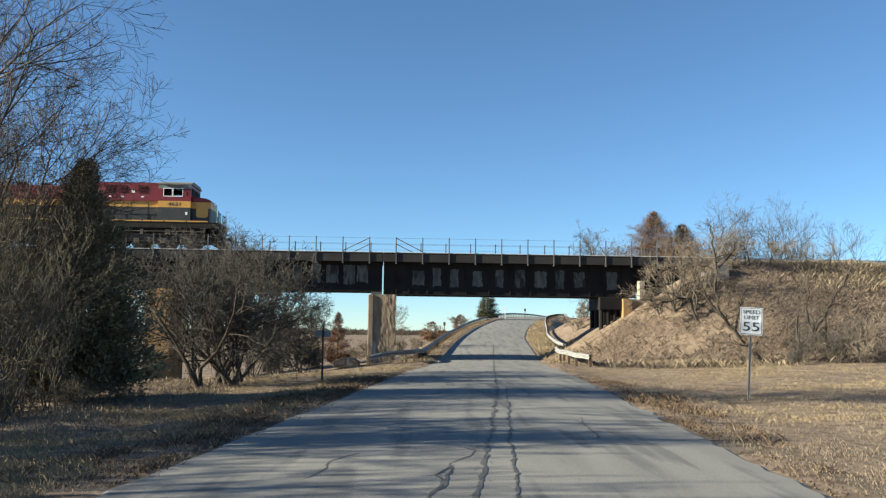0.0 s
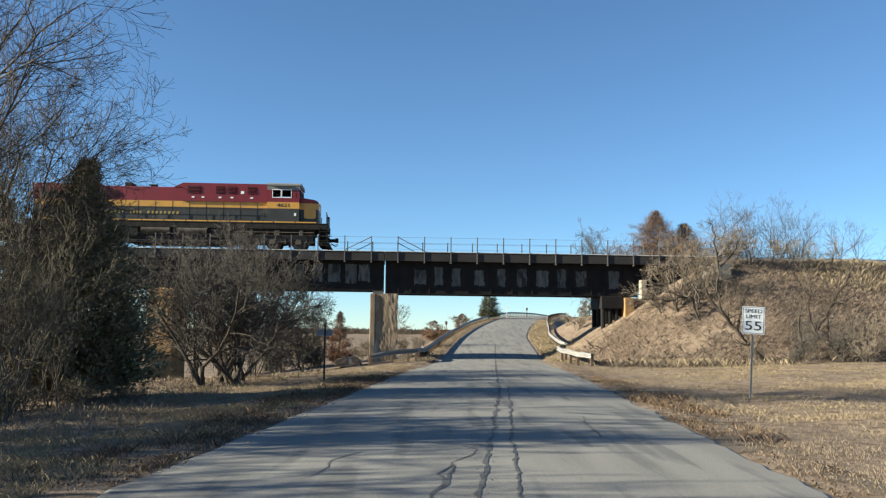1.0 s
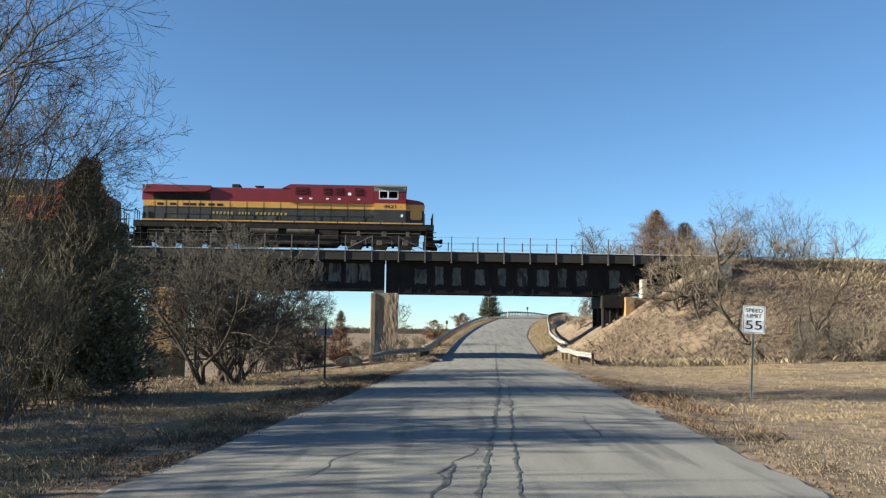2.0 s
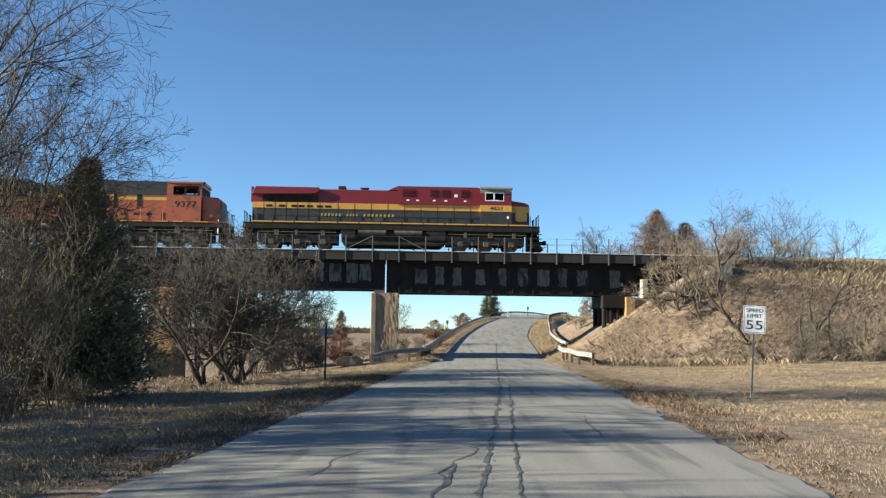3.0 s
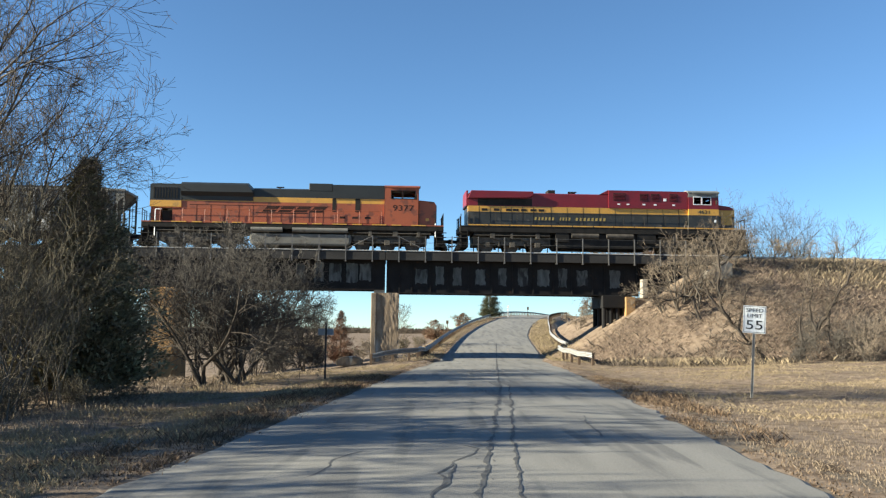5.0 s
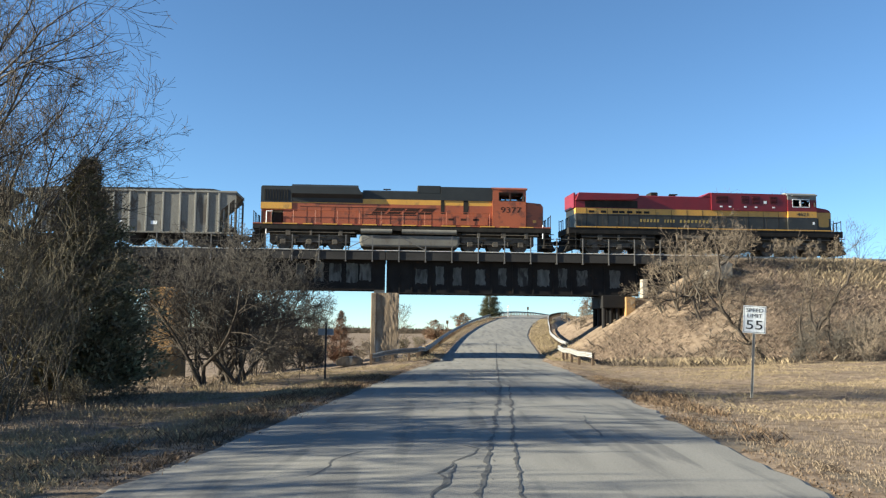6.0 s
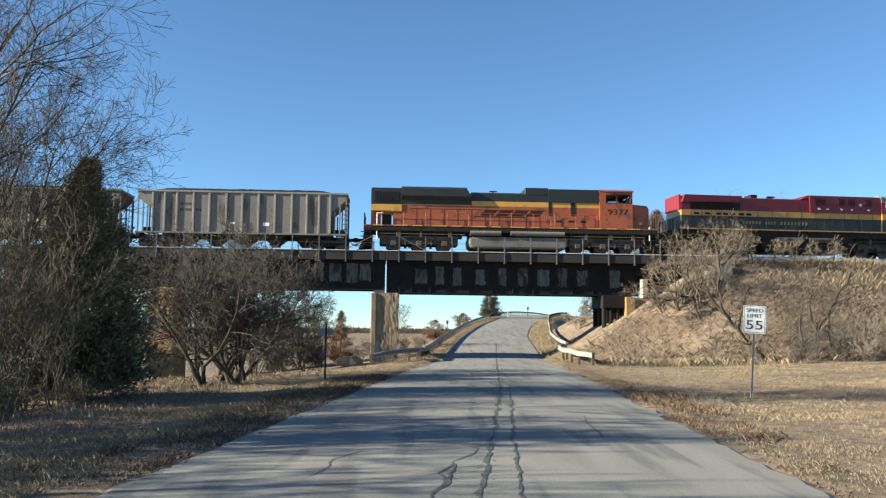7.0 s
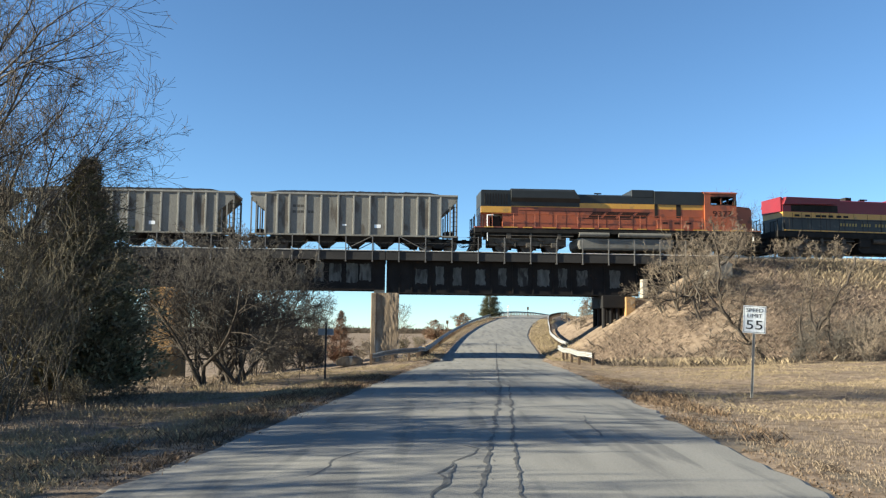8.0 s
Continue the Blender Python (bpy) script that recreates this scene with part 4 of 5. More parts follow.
def build_road_furniture():
    # speed sign
    x, y = 8.68, 24.6
    z = ground(x, y)
    sg = thing("speed_limit_sign", pose(x, y, z, 0, 3.2, -12), "white rectangular speed limit sign on a grey steel post", "road sign")
    part("post", boxes((-0.035, 0.035, 0.0, 0.03, -0.3, 2.55), (-0.035, -0.028, -0.02, 0.0, -0.3, 1.78), (0.028, 0.035, -0.02, 0.0, -0.3, 1.78)), "sign_post", sg)
    top, bot, hw = 2.57, 1.80, 0.305
    plate = part("plate", boxes((-hw, hw, -0.012, -0.004, bot, top), bevel=0.002), "sign_white", sg)
    part("border", boxes((-hw + 0.02, hw - 0.02, -0.015, -0.0125, top - 0.032, top - 0.02), (-hw + 0.02, hw - 0.02, -0.015, -0.0125, bot + 0.02, bot + 0.032),
                         (-hw + 0.02, -hw + 0.032, -0.015, -0.0125, bot + 0.034, top - 0.034), (hw - 0.032, hw - 0.02, -0.015, -0.0125, bot + 0.034, top - 0.034)), "black", plate)
    for text, size, zz, w in (("SPEED", 0.15, top - 0.13, 0.46), ("LIMIT", 0.15, top - 0.285, 0.40), ("55", 0.36, bot + 0.22, 0.44)):
        writing("lettering", text, size, pose(0, -0.017, zz, 90, 0, 0), "black", plate, w)
    # narrow post with a sign turned away
    x, y = -4.25, 32.0
    z = ground(x, y)
    mk = thing("marker_post", pose(x, y, z), "thin dark steel sign post with a blue-grey plate", "sign post")
    part("post", boxes((-0.035, 0.035, -0.02, 0.02, -0.2, 2.05)), "black", mk)
    part("plate", boxes((-0.30, 0.28, 0.021, 0.027, 1.6, 1.84), bevel=0.002), "slate", mk, "blue-grey plate")
    # reflector posts near the crest
    for x, y, h, mt in ((0.75, 128, 2.0, "timber"), (11.9, 158, 2.2, "sign_white"), (16.0, 163, 1.9, "timber"), (15.2, 122, 1.7, "timber")):
        z = ground(x, y)
        ob = thing("delineator_post", pose(x, y, z), "thin roadside marker post", "marker post", "delineator posts")
        part("post", boxes((-0.05, 0.05, -0.05, 0.05, -0.2, h)), mt, ob)
        part("plate", boxes((-0.17, 0.17, -0.07, -0.052, h - 0.5, h)), mt, ob)
    left = [(-4.3, 54.0, 0.70), (-3.6, 54.6, 0.78), (-2.7, 55.8, 0.82), (-1.6, 57.8, 0.86)]
    for yy in range(60, 232, 4):
        left.append((road_at(yy)[0] - 4.95, yy, 0.82))
    guard_rail(left, "blue_rail", "long dull galvanised guard rail climbing beside the road")
    right = [(8.9, 51.8, 0.74), (8.55, 52.0, 0.80), (8.3, 53.2, 0.84), (8.1, 55.2, 0.88), (8.05, 58, 0.90), (8.15, 61.0, 0.92)]
    guard_rail(right, "galvanised", "sunlit pale galvanised guard rail under the bridge", -1)
    far = [(13.4, 84.0, 0.7), (12.4, 84.3, 0.7), (11.6, 86, 0.7), (11.6, 89, 0.74)]
    for yy in range(93, 190, 5):
        far.append((road_at(yy)[0] + 6.4 - 1.4 * step(115, 160, yy), yy, 0.74))
    guard_rail(far, "galvanised", "pale galvanised guard rail climbing beside the road", -1)
    # broken concrete beside the pier
    bm = prism(bmesh.new(), [(-0.8, -0.3), (0.9, -0.3), (0.9, 0.15), (0.4, 0.4), (-0.5, 0.32), (-0.9, 0.1)], -0.5, 0.5, 0.06)
    ob = part("concrete_block", bm, "old_concrete", None)
    ob.location = (-6.4, 60.5, ground(-6.4, 60.5) + 0.25)
    tagged(ob, "pale broken concrete block lying by the pier", "concrete block")


# ---- the train: x points forward, z = 0 is the top of the rail ----
WHEELS = []   # wheel sets, with their place on the thing and their radius


def wheel_set(x, r, parent):
    bm = bmesh.new()
    for y in (-0.75, 0.75):
        rod(bm, (0, y - 0.065, 0), (0, y + 0.065, 0), r, 28)
        rod(bm, (0, y * 0.9 - 0.02, 0), (0, y * 0.9 + 0.02, 0), r + 0.028, 28)
    rod(bm, (0, -1.0, 0), (0, 1.0, 0), 0.09, 12)
    for k in range(4):
        a = k * math.pi / 2
        for y in (-0.825, 0.825):
            rod(bm, (math.cos(a) * r * 0.6, y - 0.012, math.sin(a) * r * 0.6), (math.cos(a) * r * 0.6, y + 0.012, math.sin(a) * r * 0.6), 0.05, 8)
    ob = part("wheel_set", bm, "wheel", parent, "steel wheels on their axle")
    ob.location = (x, 0, r)
    WHEELS.append((ob, x, r))
    return ob


def loco_truck(x, parent, name="truck"):
    """A three-axle locomotive truck."""
    bm = bmesh.new()
    for y in (-1.12, 1.12):
        prism(bm, [(-2.5, 0.72), (-2.3, 1.02), (-1.2, 1.05), (-0.9, 0.82), (0.9, 0.82), (1.2, 1.05), (2.3, 1.02), (2.5, 0.72), (2.3, 0.6), (1.6, 0.72), (0.6, 0.5), (-0.6, 0.5), (-1.6, 0.72), (-2.3, 0.6)], y - 0.1, y + 0.1)
    box(bm, -2.85, 2.85, -0.95, 0.95, 0.5, 1.4)
    truck = part(name, bm, "truck", parent, "dusty cast truck frame")
    for v in truck.data.vertices:
        v.co.x += x
    for dx in (-1.85, 0.0, 1.85):
        wheel_set(x + dx, 0.53, truck)
        for y in (-1.24, 1.24):
            s = 1 if y > 0 else -1
            part("axle_box", boxes((x + dx - 0.2, x + dx + 0.2, min(y, y + s * 0.12), max(y, y + s * 0.12), 0.36, 0.72), bevel=0.03), "truck", truck)
    for dx in (-0.95, 0.95):
        for y in (-1.22, 1.22):
            part("brake_cylinder", rods([((x + dx - 0.28, y, 0.98), (x + dx + 0.25, y, 0.90))], 0.11, 12), "truck", truck)
            part("spring", rods([((x + dx, y, 0.42), (x + dx, y, 0.74))], 0.10, 10), "under", truck)
    return truck


def coupler(x, sgn, parent):
    bm = boxes((min(x, x + sgn * 0.55), max(x, x + sgn * 0.55), -0.11, 0.11, 0.72, 0.95), bevel=0.02)
    box(bm, min(x + sgn * 0.5, x + sgn * 0.74), max(x + sgn * 0.5, x + sgn * 0.74), -0.2, 0.2, 0.68, 1.0, 0.04)
    part("coupler", bm, "under", parent)
    for y in (-0.4, 0.45):
        pts = [Vector((x + sgn * u, y + 0.1 * u, 0.95 - 0.5 * math.sin(u / 0.8 * math.pi * 0.8))) for u in (0, 0.15, 0.3, 0.5, 0.7)]
        part("air_hose", tubes([(pts, [0.025] * 5, 6)]), "under", parent)


def end_rails(x, sgn, parent, steps=True):
    """Steps, pilot and hand rails at one end of a locomotive."""
    bm = boxes((min(x, x + sgn * 0.1), max(x, x + sgn * 0.1), -1.45, 1.45, 0.25, 1.2))
    prism(bm, [(x + sgn * 0.1, 0.16), (x + sgn * 0.42, 0.16), (x + sgn * 0.1, 0.75)], -1.4, 1.4)
    part("pilot", bm, "under", parent, "black pilot plate and plow")
    for y in (-1.4, 1.4):
        a, b = (y - 0.12, y + 0.12)
        for k in range(4):
            part("step", boxes((x - sgn * 0.05 - 0.34, x - sgn * 0.05 + 0.34, a, b, 0.32 + 0.33 * k, 0.36 + 0.33 * k)), "under", parent)
        part("step_side", boxes((x - sgn * 0.42 - 0.02, x - sgn * 0.42 + 0.02, a, b, 0.3, 1.6)), "under", parent)
        part("grab_rail", rods([((x + sgn * 0.05, y, 1.0), (x + sgn * 0.05, y, 2.75))], 0.03, 6), "under", parent)
        part("grab_rail", rods([((x - sgn * 0.55, y, 1.5), (x - sgn * 0.55, y, 2.7))], 0.03, 6), "under", parent)
    u = x + sgn * 0.02
    for s in (-1, 1):
        part("end_hand_rail", rods([((u, s * 1.4, 2.65), (u, s * 0.4, 2.65)), ((u, s * 0.4, 2.66), (u, s * 0.4, 1.4)), ((u, s * 0.9, 2.66), (u, s * 0.9, 1.4))], 0.03, 6), "under", parent)
    part("step_well", boxes((min(x - sgn * 0.5, x), max(x - sgn * 0.5, x), -1.25, 1.25, 0.35, 1.45)), "under", parent)
    coupler(x + sgn * 0.1, sgn, parent)


def side_rail(x0, x1, parent, z=1.9, mat="under"):
    """Walkway hand rails on both sides."""
    for y in (-1.5, 1.5):
        n = round((x1 - x0) / 1.6)
        part("hand_rail", rods([((x0, y, z + 0.95), (x1, y, z + 0.95))], 0.016, 6), mat, parent)
        for i in range(n + 1):
            x = x0 + (x1 - x0) * i / n
            part("stanchion", rods([((x, y, z - 0.1), (x, y, z + 0.95))], 0.016, 6), mat, parent)


def layers(parent, name, x0, x1, half, bands, label="", rnd=0.0):
    """A hood or cab wall in painted bands (z0, z1, material), one mesh a band."""
    out = None
    for z0, z1, mat in bands:
        bm = boxes((x0, x1, -half, half, z0, z1))
        out = part(name, bm, mat, parent, label)
    return out


def seams(parent, xs, y, z0, z1, mat="under"):
    """Door seams on the hood's sides."""
    for s in (-1, 1):
        for x in xs:
            part("door_seam", boxes((x - 0.012, x + 0.012, min(s * y, s * (y + 0.008)), max(s * y, s * (y + 0.008)), z0, z1)), mat, parent)


def roof_round(parent, name, x0, x1, half, z, rise, mat, label=""):
    """A hood roof with chamfered shoulders."""
    bm = bmesh.new()
    out = [(-half, z), (half, z), (half, z + rise * 0.35), (half * 0.72, z + rise), (-half * 0.72, z + rise), (-half, z + rise * 0.35)]
    a = [bm.verts.new((x0, u, v)) for u, v in out]
    c = [bm.verts.new((x1, u, v)) for u, v in out]
    fs = [bm.faces.new(a), bm.faces.new(c)]
    for i in range(6):
        fs.append(bm.faces.new((a[i], a[(i + 1) % 6], c[(i + 1) % 6], c[i])))
    bmesh.ops.recalc_face_normals(bm, faces=fs)
    return part(name, bm, mat, parent, label)


def cab_shell(parent, x0, x1, half, z0, z1, mats, windows, roof_mat, roof_rise=0.14, frame_mat="under"):
    """A cab with real window openings in its side walls; mats are bands (z0, z1, material) below the windows."""
    wz0, wz1 = windows[0][2], windows[0][3]
    cab = part("cab", boxes((x0 + 0.02, x1 - 0.02, -half + 0.06, half - 0.06, z0, z0 + 0.05)), "under", parent, "driver's cab with side windows")
    for b0, b1, mat in mats:
        part("cab_wall", boxes((x0, x1, -half, half, b0, b1)), mat, cab)
    top = mats[-1][2]
    for s in (-1, 1):
        y0, y1 = (-half, -half + 0.05) if s < 0 else (half - 0.05, half)
        edges = [x0] + [v for w in windows for v in w[:2]] + [x1]
        for i in range(0, len(edges), 2):
            part("window_pillar", boxes((edges[i], edges[i + 1], y0, y1, wz0, wz1)), top, cab)
        part("roof_edge", boxes((x0, x1, y0, y1, wz1, z1)), roof_mat, cab)
        for w in windows:
            wy = y0 if s < 0 else y1
            part("window_frame", boxes((w[0] - 0.04, w[1] + 0.04, wy - 0.012, wy + 0.012, w[2] - 0.05, w[2]), (w[0] - 0.04, w[1] + 0.04, wy - 0.012, wy + 0.012, w[3], w[3] + 0.05),
                                       (w[0] - 0.04, w[0], wy - 0.012, wy + 0.012, w[2], w[3]), (w[1], w[1] + 0.04, wy - 0.012, wy + 0.012, w[2], w[3])), frame_mat, cab)
            pane = part("pane", boxes((w[0], w[1], (y0 + y1) / 2 - 0.004, (y0 + y1) / 2 + 0.004, w[2], w[3])), "glass", cab)
            pane.visible_shadow = False
    for x in (x0, x1 - 0.05):
        for ya, yb in ((-half + 0.06, -0.95), (-0.2, 0.2), (0.95, half - 0.06)):
            part("end_pillar", boxes((x, x + 0.05, ya, yb, wz0, z1 - 0.2)), top if x > x0 else "under", cab)
        part("end_wall", boxes((x, x + 0.05, -half + 0.06, half - 0.06, z1 - 0.2, z1)), top if x > x0 else "under", cab)
    roof_round(cab, "cab_roof", x0 - 0.05, x1 + 0.08, half + 0.03, z1, roof_rise, roof_mat)
    part("seat_back", boxes((x0 + 0.5, x0 + 0.65, -1.1, -0.6, wz0 - 0.2, wz0 + 0.35), (x0 + 0.5, x0 + 0.65, 0.6, 1.1, wz0 - 0.2, wz0 + 0.35), bevel=0.03), "under", cab)
    part("sun_visor", boxes((windows[0][0] - 0.1, windows[-1][1] + 0.1, -half - 0.16, -half - 0.01, z1 - 0.04, z1 - 0.01)), roof_mat, cab)
    return cab


def under_gear(parent, runs):
    """Pipes, ducts and boxes hung under the frame beside the trucks."""
    rng = random.Random(len(runs))
    for x0, x1 in runs:
        for s in (-1, 1):
            part("duct", boxes((x0, x1, min(s * 0.95, s * 1.3), max(s * 0.95, s * 1.3), 1.18, 1.47), bevel=0.02), "under", parent)
            part("pipe", rods([((x0, s * 1.42, 1.22), (x1, s * 1.42, 1.22))], 0.035, 6), "truck", parent)
            for k in range(3):
                x = x0 + (x1 - x0) * (0.2 + 0.3 * k) + rng.uniform(-0.1, 0.1)
                part("bracket", boxes((x, x + rng.uniform(0.15, 0.35), min(s * 1.25, s * 1.45), max(s * 1.25, s * 1.45), 1.0, 1.4), bevel=0.02), "truck", parent)


def bars(parent, name, x0, x1, z0, z1, y, n, mat, label, slant=0.0, fill=0.8):
    """Lettering that stays plain: n bars side by side, in thin relief."""
    w = (x1 - x0) / n
    bm = bmesh.new()
    for i in range(n):
        a = x0 + w * (i + 0.1)
        prism(bm, [(a, z0), (a + w * fill, z0), (a + w * fill + slant, z1), (a + slant, z1)], y, y + 0.006)
    part(name, bm, mat, parent, label)


def red_locomotive():
    lo = thing("red_locomotive", pose(0, 0, 0), "dark red, yellow and black diesel locomotive leading the train", "locomotive")
    part("frame", boxes((-10.6, 10.75, -1.5, 1.5, 1.45, 1.84), bevel=0.02), "under", lo, "black underframe")
    part("walkway", boxes((-10.6, 10.75, -1.52, 1.52, 1.842, 1.9)), "under", lo)
    for s in (-1, 1):
        for i in range(13):
            x = -10.0 + i * 1.54
            part("sill_stripe", boxes((x, x + 1.46, min(s * 1.5, s * 1.53), max(s * 1.5, s * 1.53), 1.915, 2.0)), "loco_yellow", lo, "yellow sill stripe")
    # long hood: black, yellow, red
    W = 1.32
    layers(lo, "hood_wall", -10.0, 6.4, W, ((1.9, 2.96, "loco_black"), (2.96, 3.38, "loco_yellow"), (3.38, 4.28, "red")), "dark red, yellow and black hood side")
    roof_round(lo, "hood_roof", -5.2, 0.4, W, 4.28, 0.16, "red")
    # radiator wings at the rear, overhanging
    bm = bmesh.new()
    prism(bm, [(-10.05, 3.9), (-9.8, 4.48), (-5.25, 4.47), (-5.2, 4.2), (-5.6, 4.0)], -1.55, 1.55, 0.03)
    part("radiator_wing", bm, "red", lo, "overhanging red radiator housing")
    part("radiator_end", boxes((-10.12, -10.0, -1.25, 1.25, 3.4, 4.5)), "red", lo)
    for x in (-9.2, -7.9, -6.6):
        part("radiator_fan", rods([((x, 0, 4.44), (x, 0, 4.52))], 0.62, 24), "under", lo)
    for s in (-1, 1):
        y0, y1 = (min(s * W, s * (W + 0.012)), max(s * W, s * (W + 0.012)))
        part("radiator_grille", boxes((-9.3, -5.3, y0, y1, 3.42, 3.95)), "under", lo, "dark radiator grille")
        for x in (-8.8, -7.9, -7.0, -6.5, -5.9, -5.2, -4.6):
            part("vent", boxes((x - 0.22, x + 0.2, y0, y1, 3.03, 3.2)), "under", lo)
    layers(lo, "hood_wall", 0.4, 6.38, 1.42, ((3.38, 4.66, "red"),), "raised red equipment housing")
    roof_round(lo, "equipment_roof", 0.4, 6.38, 1.42, 4.66, 0.1, "red")
    for s in (-1, 1):
        y0, y1 = (min(s * 1.42, s * 1.432), max(s * 1.42, s * 1.432))
        for x0, x1 in ((0.75, 1.7), (2.75, 3.35), (3.6, 4.2), (5.0, 5.6)):
            g = part("louvre_panel", boxes((x0, x1, y0, y1, 3.94, 4.48)), "under", lo, "dark louvre opening")
            for k in range(5):
                part("slat", boxes((x0 + 0.03, x1 - 0.03, min(y0, y0 + s * 0.03), max(y1, y1 + s * 0.012), 3.98 + k * 0.1, 4.01 + k * 0.1)), "red", g)
        for x in (1.15, 1.85, 3.05, 3.9, 5.3):
            part("label_plate", boxes((x - 0.1, x + 0.1, y0, y1, 3.62, 3.72)), "sign_white", lo)
        part("label_plate", boxes((4.52, 4.75, y0, y1, 3.95, 4.15)), "sign_white", lo)
    seams(lo, (-9.2, -8.4, -7.6, -6.8, -6.0, -5.2, -3.9, -2.7, -1.5, -0.3, 0.9, 2.1, 3.3, 4.5, 5.7), W + 0.001, 1.95, 3.36)
    part("housing_ramp", prism(bmesh.new(), [(-0.25, 4.4), (0.39, 4.4), (0.39, 4.72)], -1.3, 1.3), "red", lo)
    part("exhaust_stack", boxes((-3.95, -3.4, -0.5, 0.5, 4.4, 4.78), bevel=0.04), "under", lo, "black exhaust stack")
    part("horn", rods([((-2.1, -0.1, 4.4), (-2.1, -0.1, 4.7)), ((-2.35, -0.1, 4.7), (-1.7, -0.1, 4.7)), ((-2.3, 0.15, 4.66), (-1.75, 0.15, 4.66))], 0.05, 8), "under", lo, "air horns on the roof")
    bars(lo, "lettering_bar", -5.15, -3.6, 2.40, 2.62, -W - 0.008, 6, "gold", "dull gold lettering bars", 0.03, 0.55)
    bars(lo, "lettering_bar", -3.3, -2.4, 2.40, 2.62, -W - 0.008, 4, "gold", "dull gold lettering bars", 0.03, 0.55)
    bars(lo, "lettering_bar", -2.1, 0.25, 2.40, 2.62, -W - 0.008, 8, "gold", "dull gold lettering bars", 0.03, 0.55)
    # cab and nose
    cab_shell(lo, 6.4, 8.7, 1.5, 1.9, 4.6, ((1.9, 2.94, "loco_black"), (2.94, 3.4, "loco_yellow"), (3.4, 3.76, "red")), ((6.80, 7.36, 3.76, 4.28), (7.46, 8.1, 3.76, 4.28)), "roof_grey", 0.24, "sign_white")
    part("cab_roof_box", boxes((7.0, 8.2, -0.6, 0.6, 4.82, 4.88), bevel=0.02), "roof_grey", lo)
    bm = prism(bmesh.new(), [(8.7, 3.4), (10.05, 3.4), (10.0, 3.55), (9.7, 3.68), (8.7, 3.82)], -1.1, 1.1, 0.04)
    part("nose_top", bm, "red", lo, "sloping red nose")
    part("nose_band", boxes((8.7, 10.06, -1.12, 1.12, 2.94, 3.4), bevel=0.01), "loco_yellow", lo)
    part("nose_base", boxes((8.7, 10.05, -1.12, 1.12, 1.9, 2.94), bevel=0.01), "loco_black", lo)
    out = []
    for cx, cz, a0 in ((9.73, 2.83, 0), (9.17, 2.83, 90), (9.17, 2.42, 180), (9.73, 2.42, 270)):
        out += [(cx + 0.14 * math.cos(radians(a0 + k * 22.5)), cz + 0.14 * math.sin(radians(a0 + k * 22.5))) for k in range(5)]
    bm = prism(bmesh.new(), out, -1.14, -1.115)
    part("nose_emblem", bm, "loco_yellow", lo, "plain yellow rounded emblem shape")
    part("windshield", boxes((8.7, 8.74, -1.2, -0.15, 3.86, 4.36), (8.7, 8.74, 0.15, 1.2, 3.86, 4.36)), "under", lo)
    part("headlight", boxes((10.06, 10.12, -0.3, 0.3, 3.3, 3.5), bevel=0.02), "sign_white", lo, "twin headlight in the nose")
    part("label_plate", boxes((8.35, 8.5, -1.512, -1.502, 2.42, 2.62)), "sign_white", lo)
    writing("road_number", "4621", 0.36, pose(7.6, -1.506, 3.17, 90, 0, 0), "black", lo, 0.85)
    part("mirror", boxes((8.45, 8.5, -1.75, -1.55, 3.75, 4.05)), "under", lo)
    # tank, trucks, ends
    tank = part("fuel_tank", prism(bmesh.new(), [(-3.6, 1.4), (3.95, 1.4), (3.95, 0.62), (3.6, 0.35), (-3.3, 0.35), (-3.6, 0.62)], -1.32, 1.32, 0.04), "under", lo, "black fuel tank")
    for x0, x1 in ((-2.4, -0.4), (0.2, 2.2)):
        for y in (-1.36, 1.36):
            part("air_tank", rods([((x0, y, 1.28), (x1, y, 1.28))], 0.2, 16), "truck", lo, "grey air tank above the fuel tank")
    for b in ((2.5, 3.9, -1.46, -0.9, 0.75, 1.45), (2.5, 3.9, 0.9, 1.46, 0.75, 1.45), (-3.6, -2.6, -1.46, -0.9, 0.8, 1.45)):
        part("battery_box", boxes(b, bevel=0.02), "under", lo)
    loco_truck(-6.75, lo)
    loco_truck(6.85, lo)
    end_rails(10.62, 1, lo)
    end_rails(-10.48, -1, lo)
    side_rail(-9.6, 6.2, lo)
    under_gear(lo, ((-9.6, -4.0), (4.1, 9.8)))
    return lo


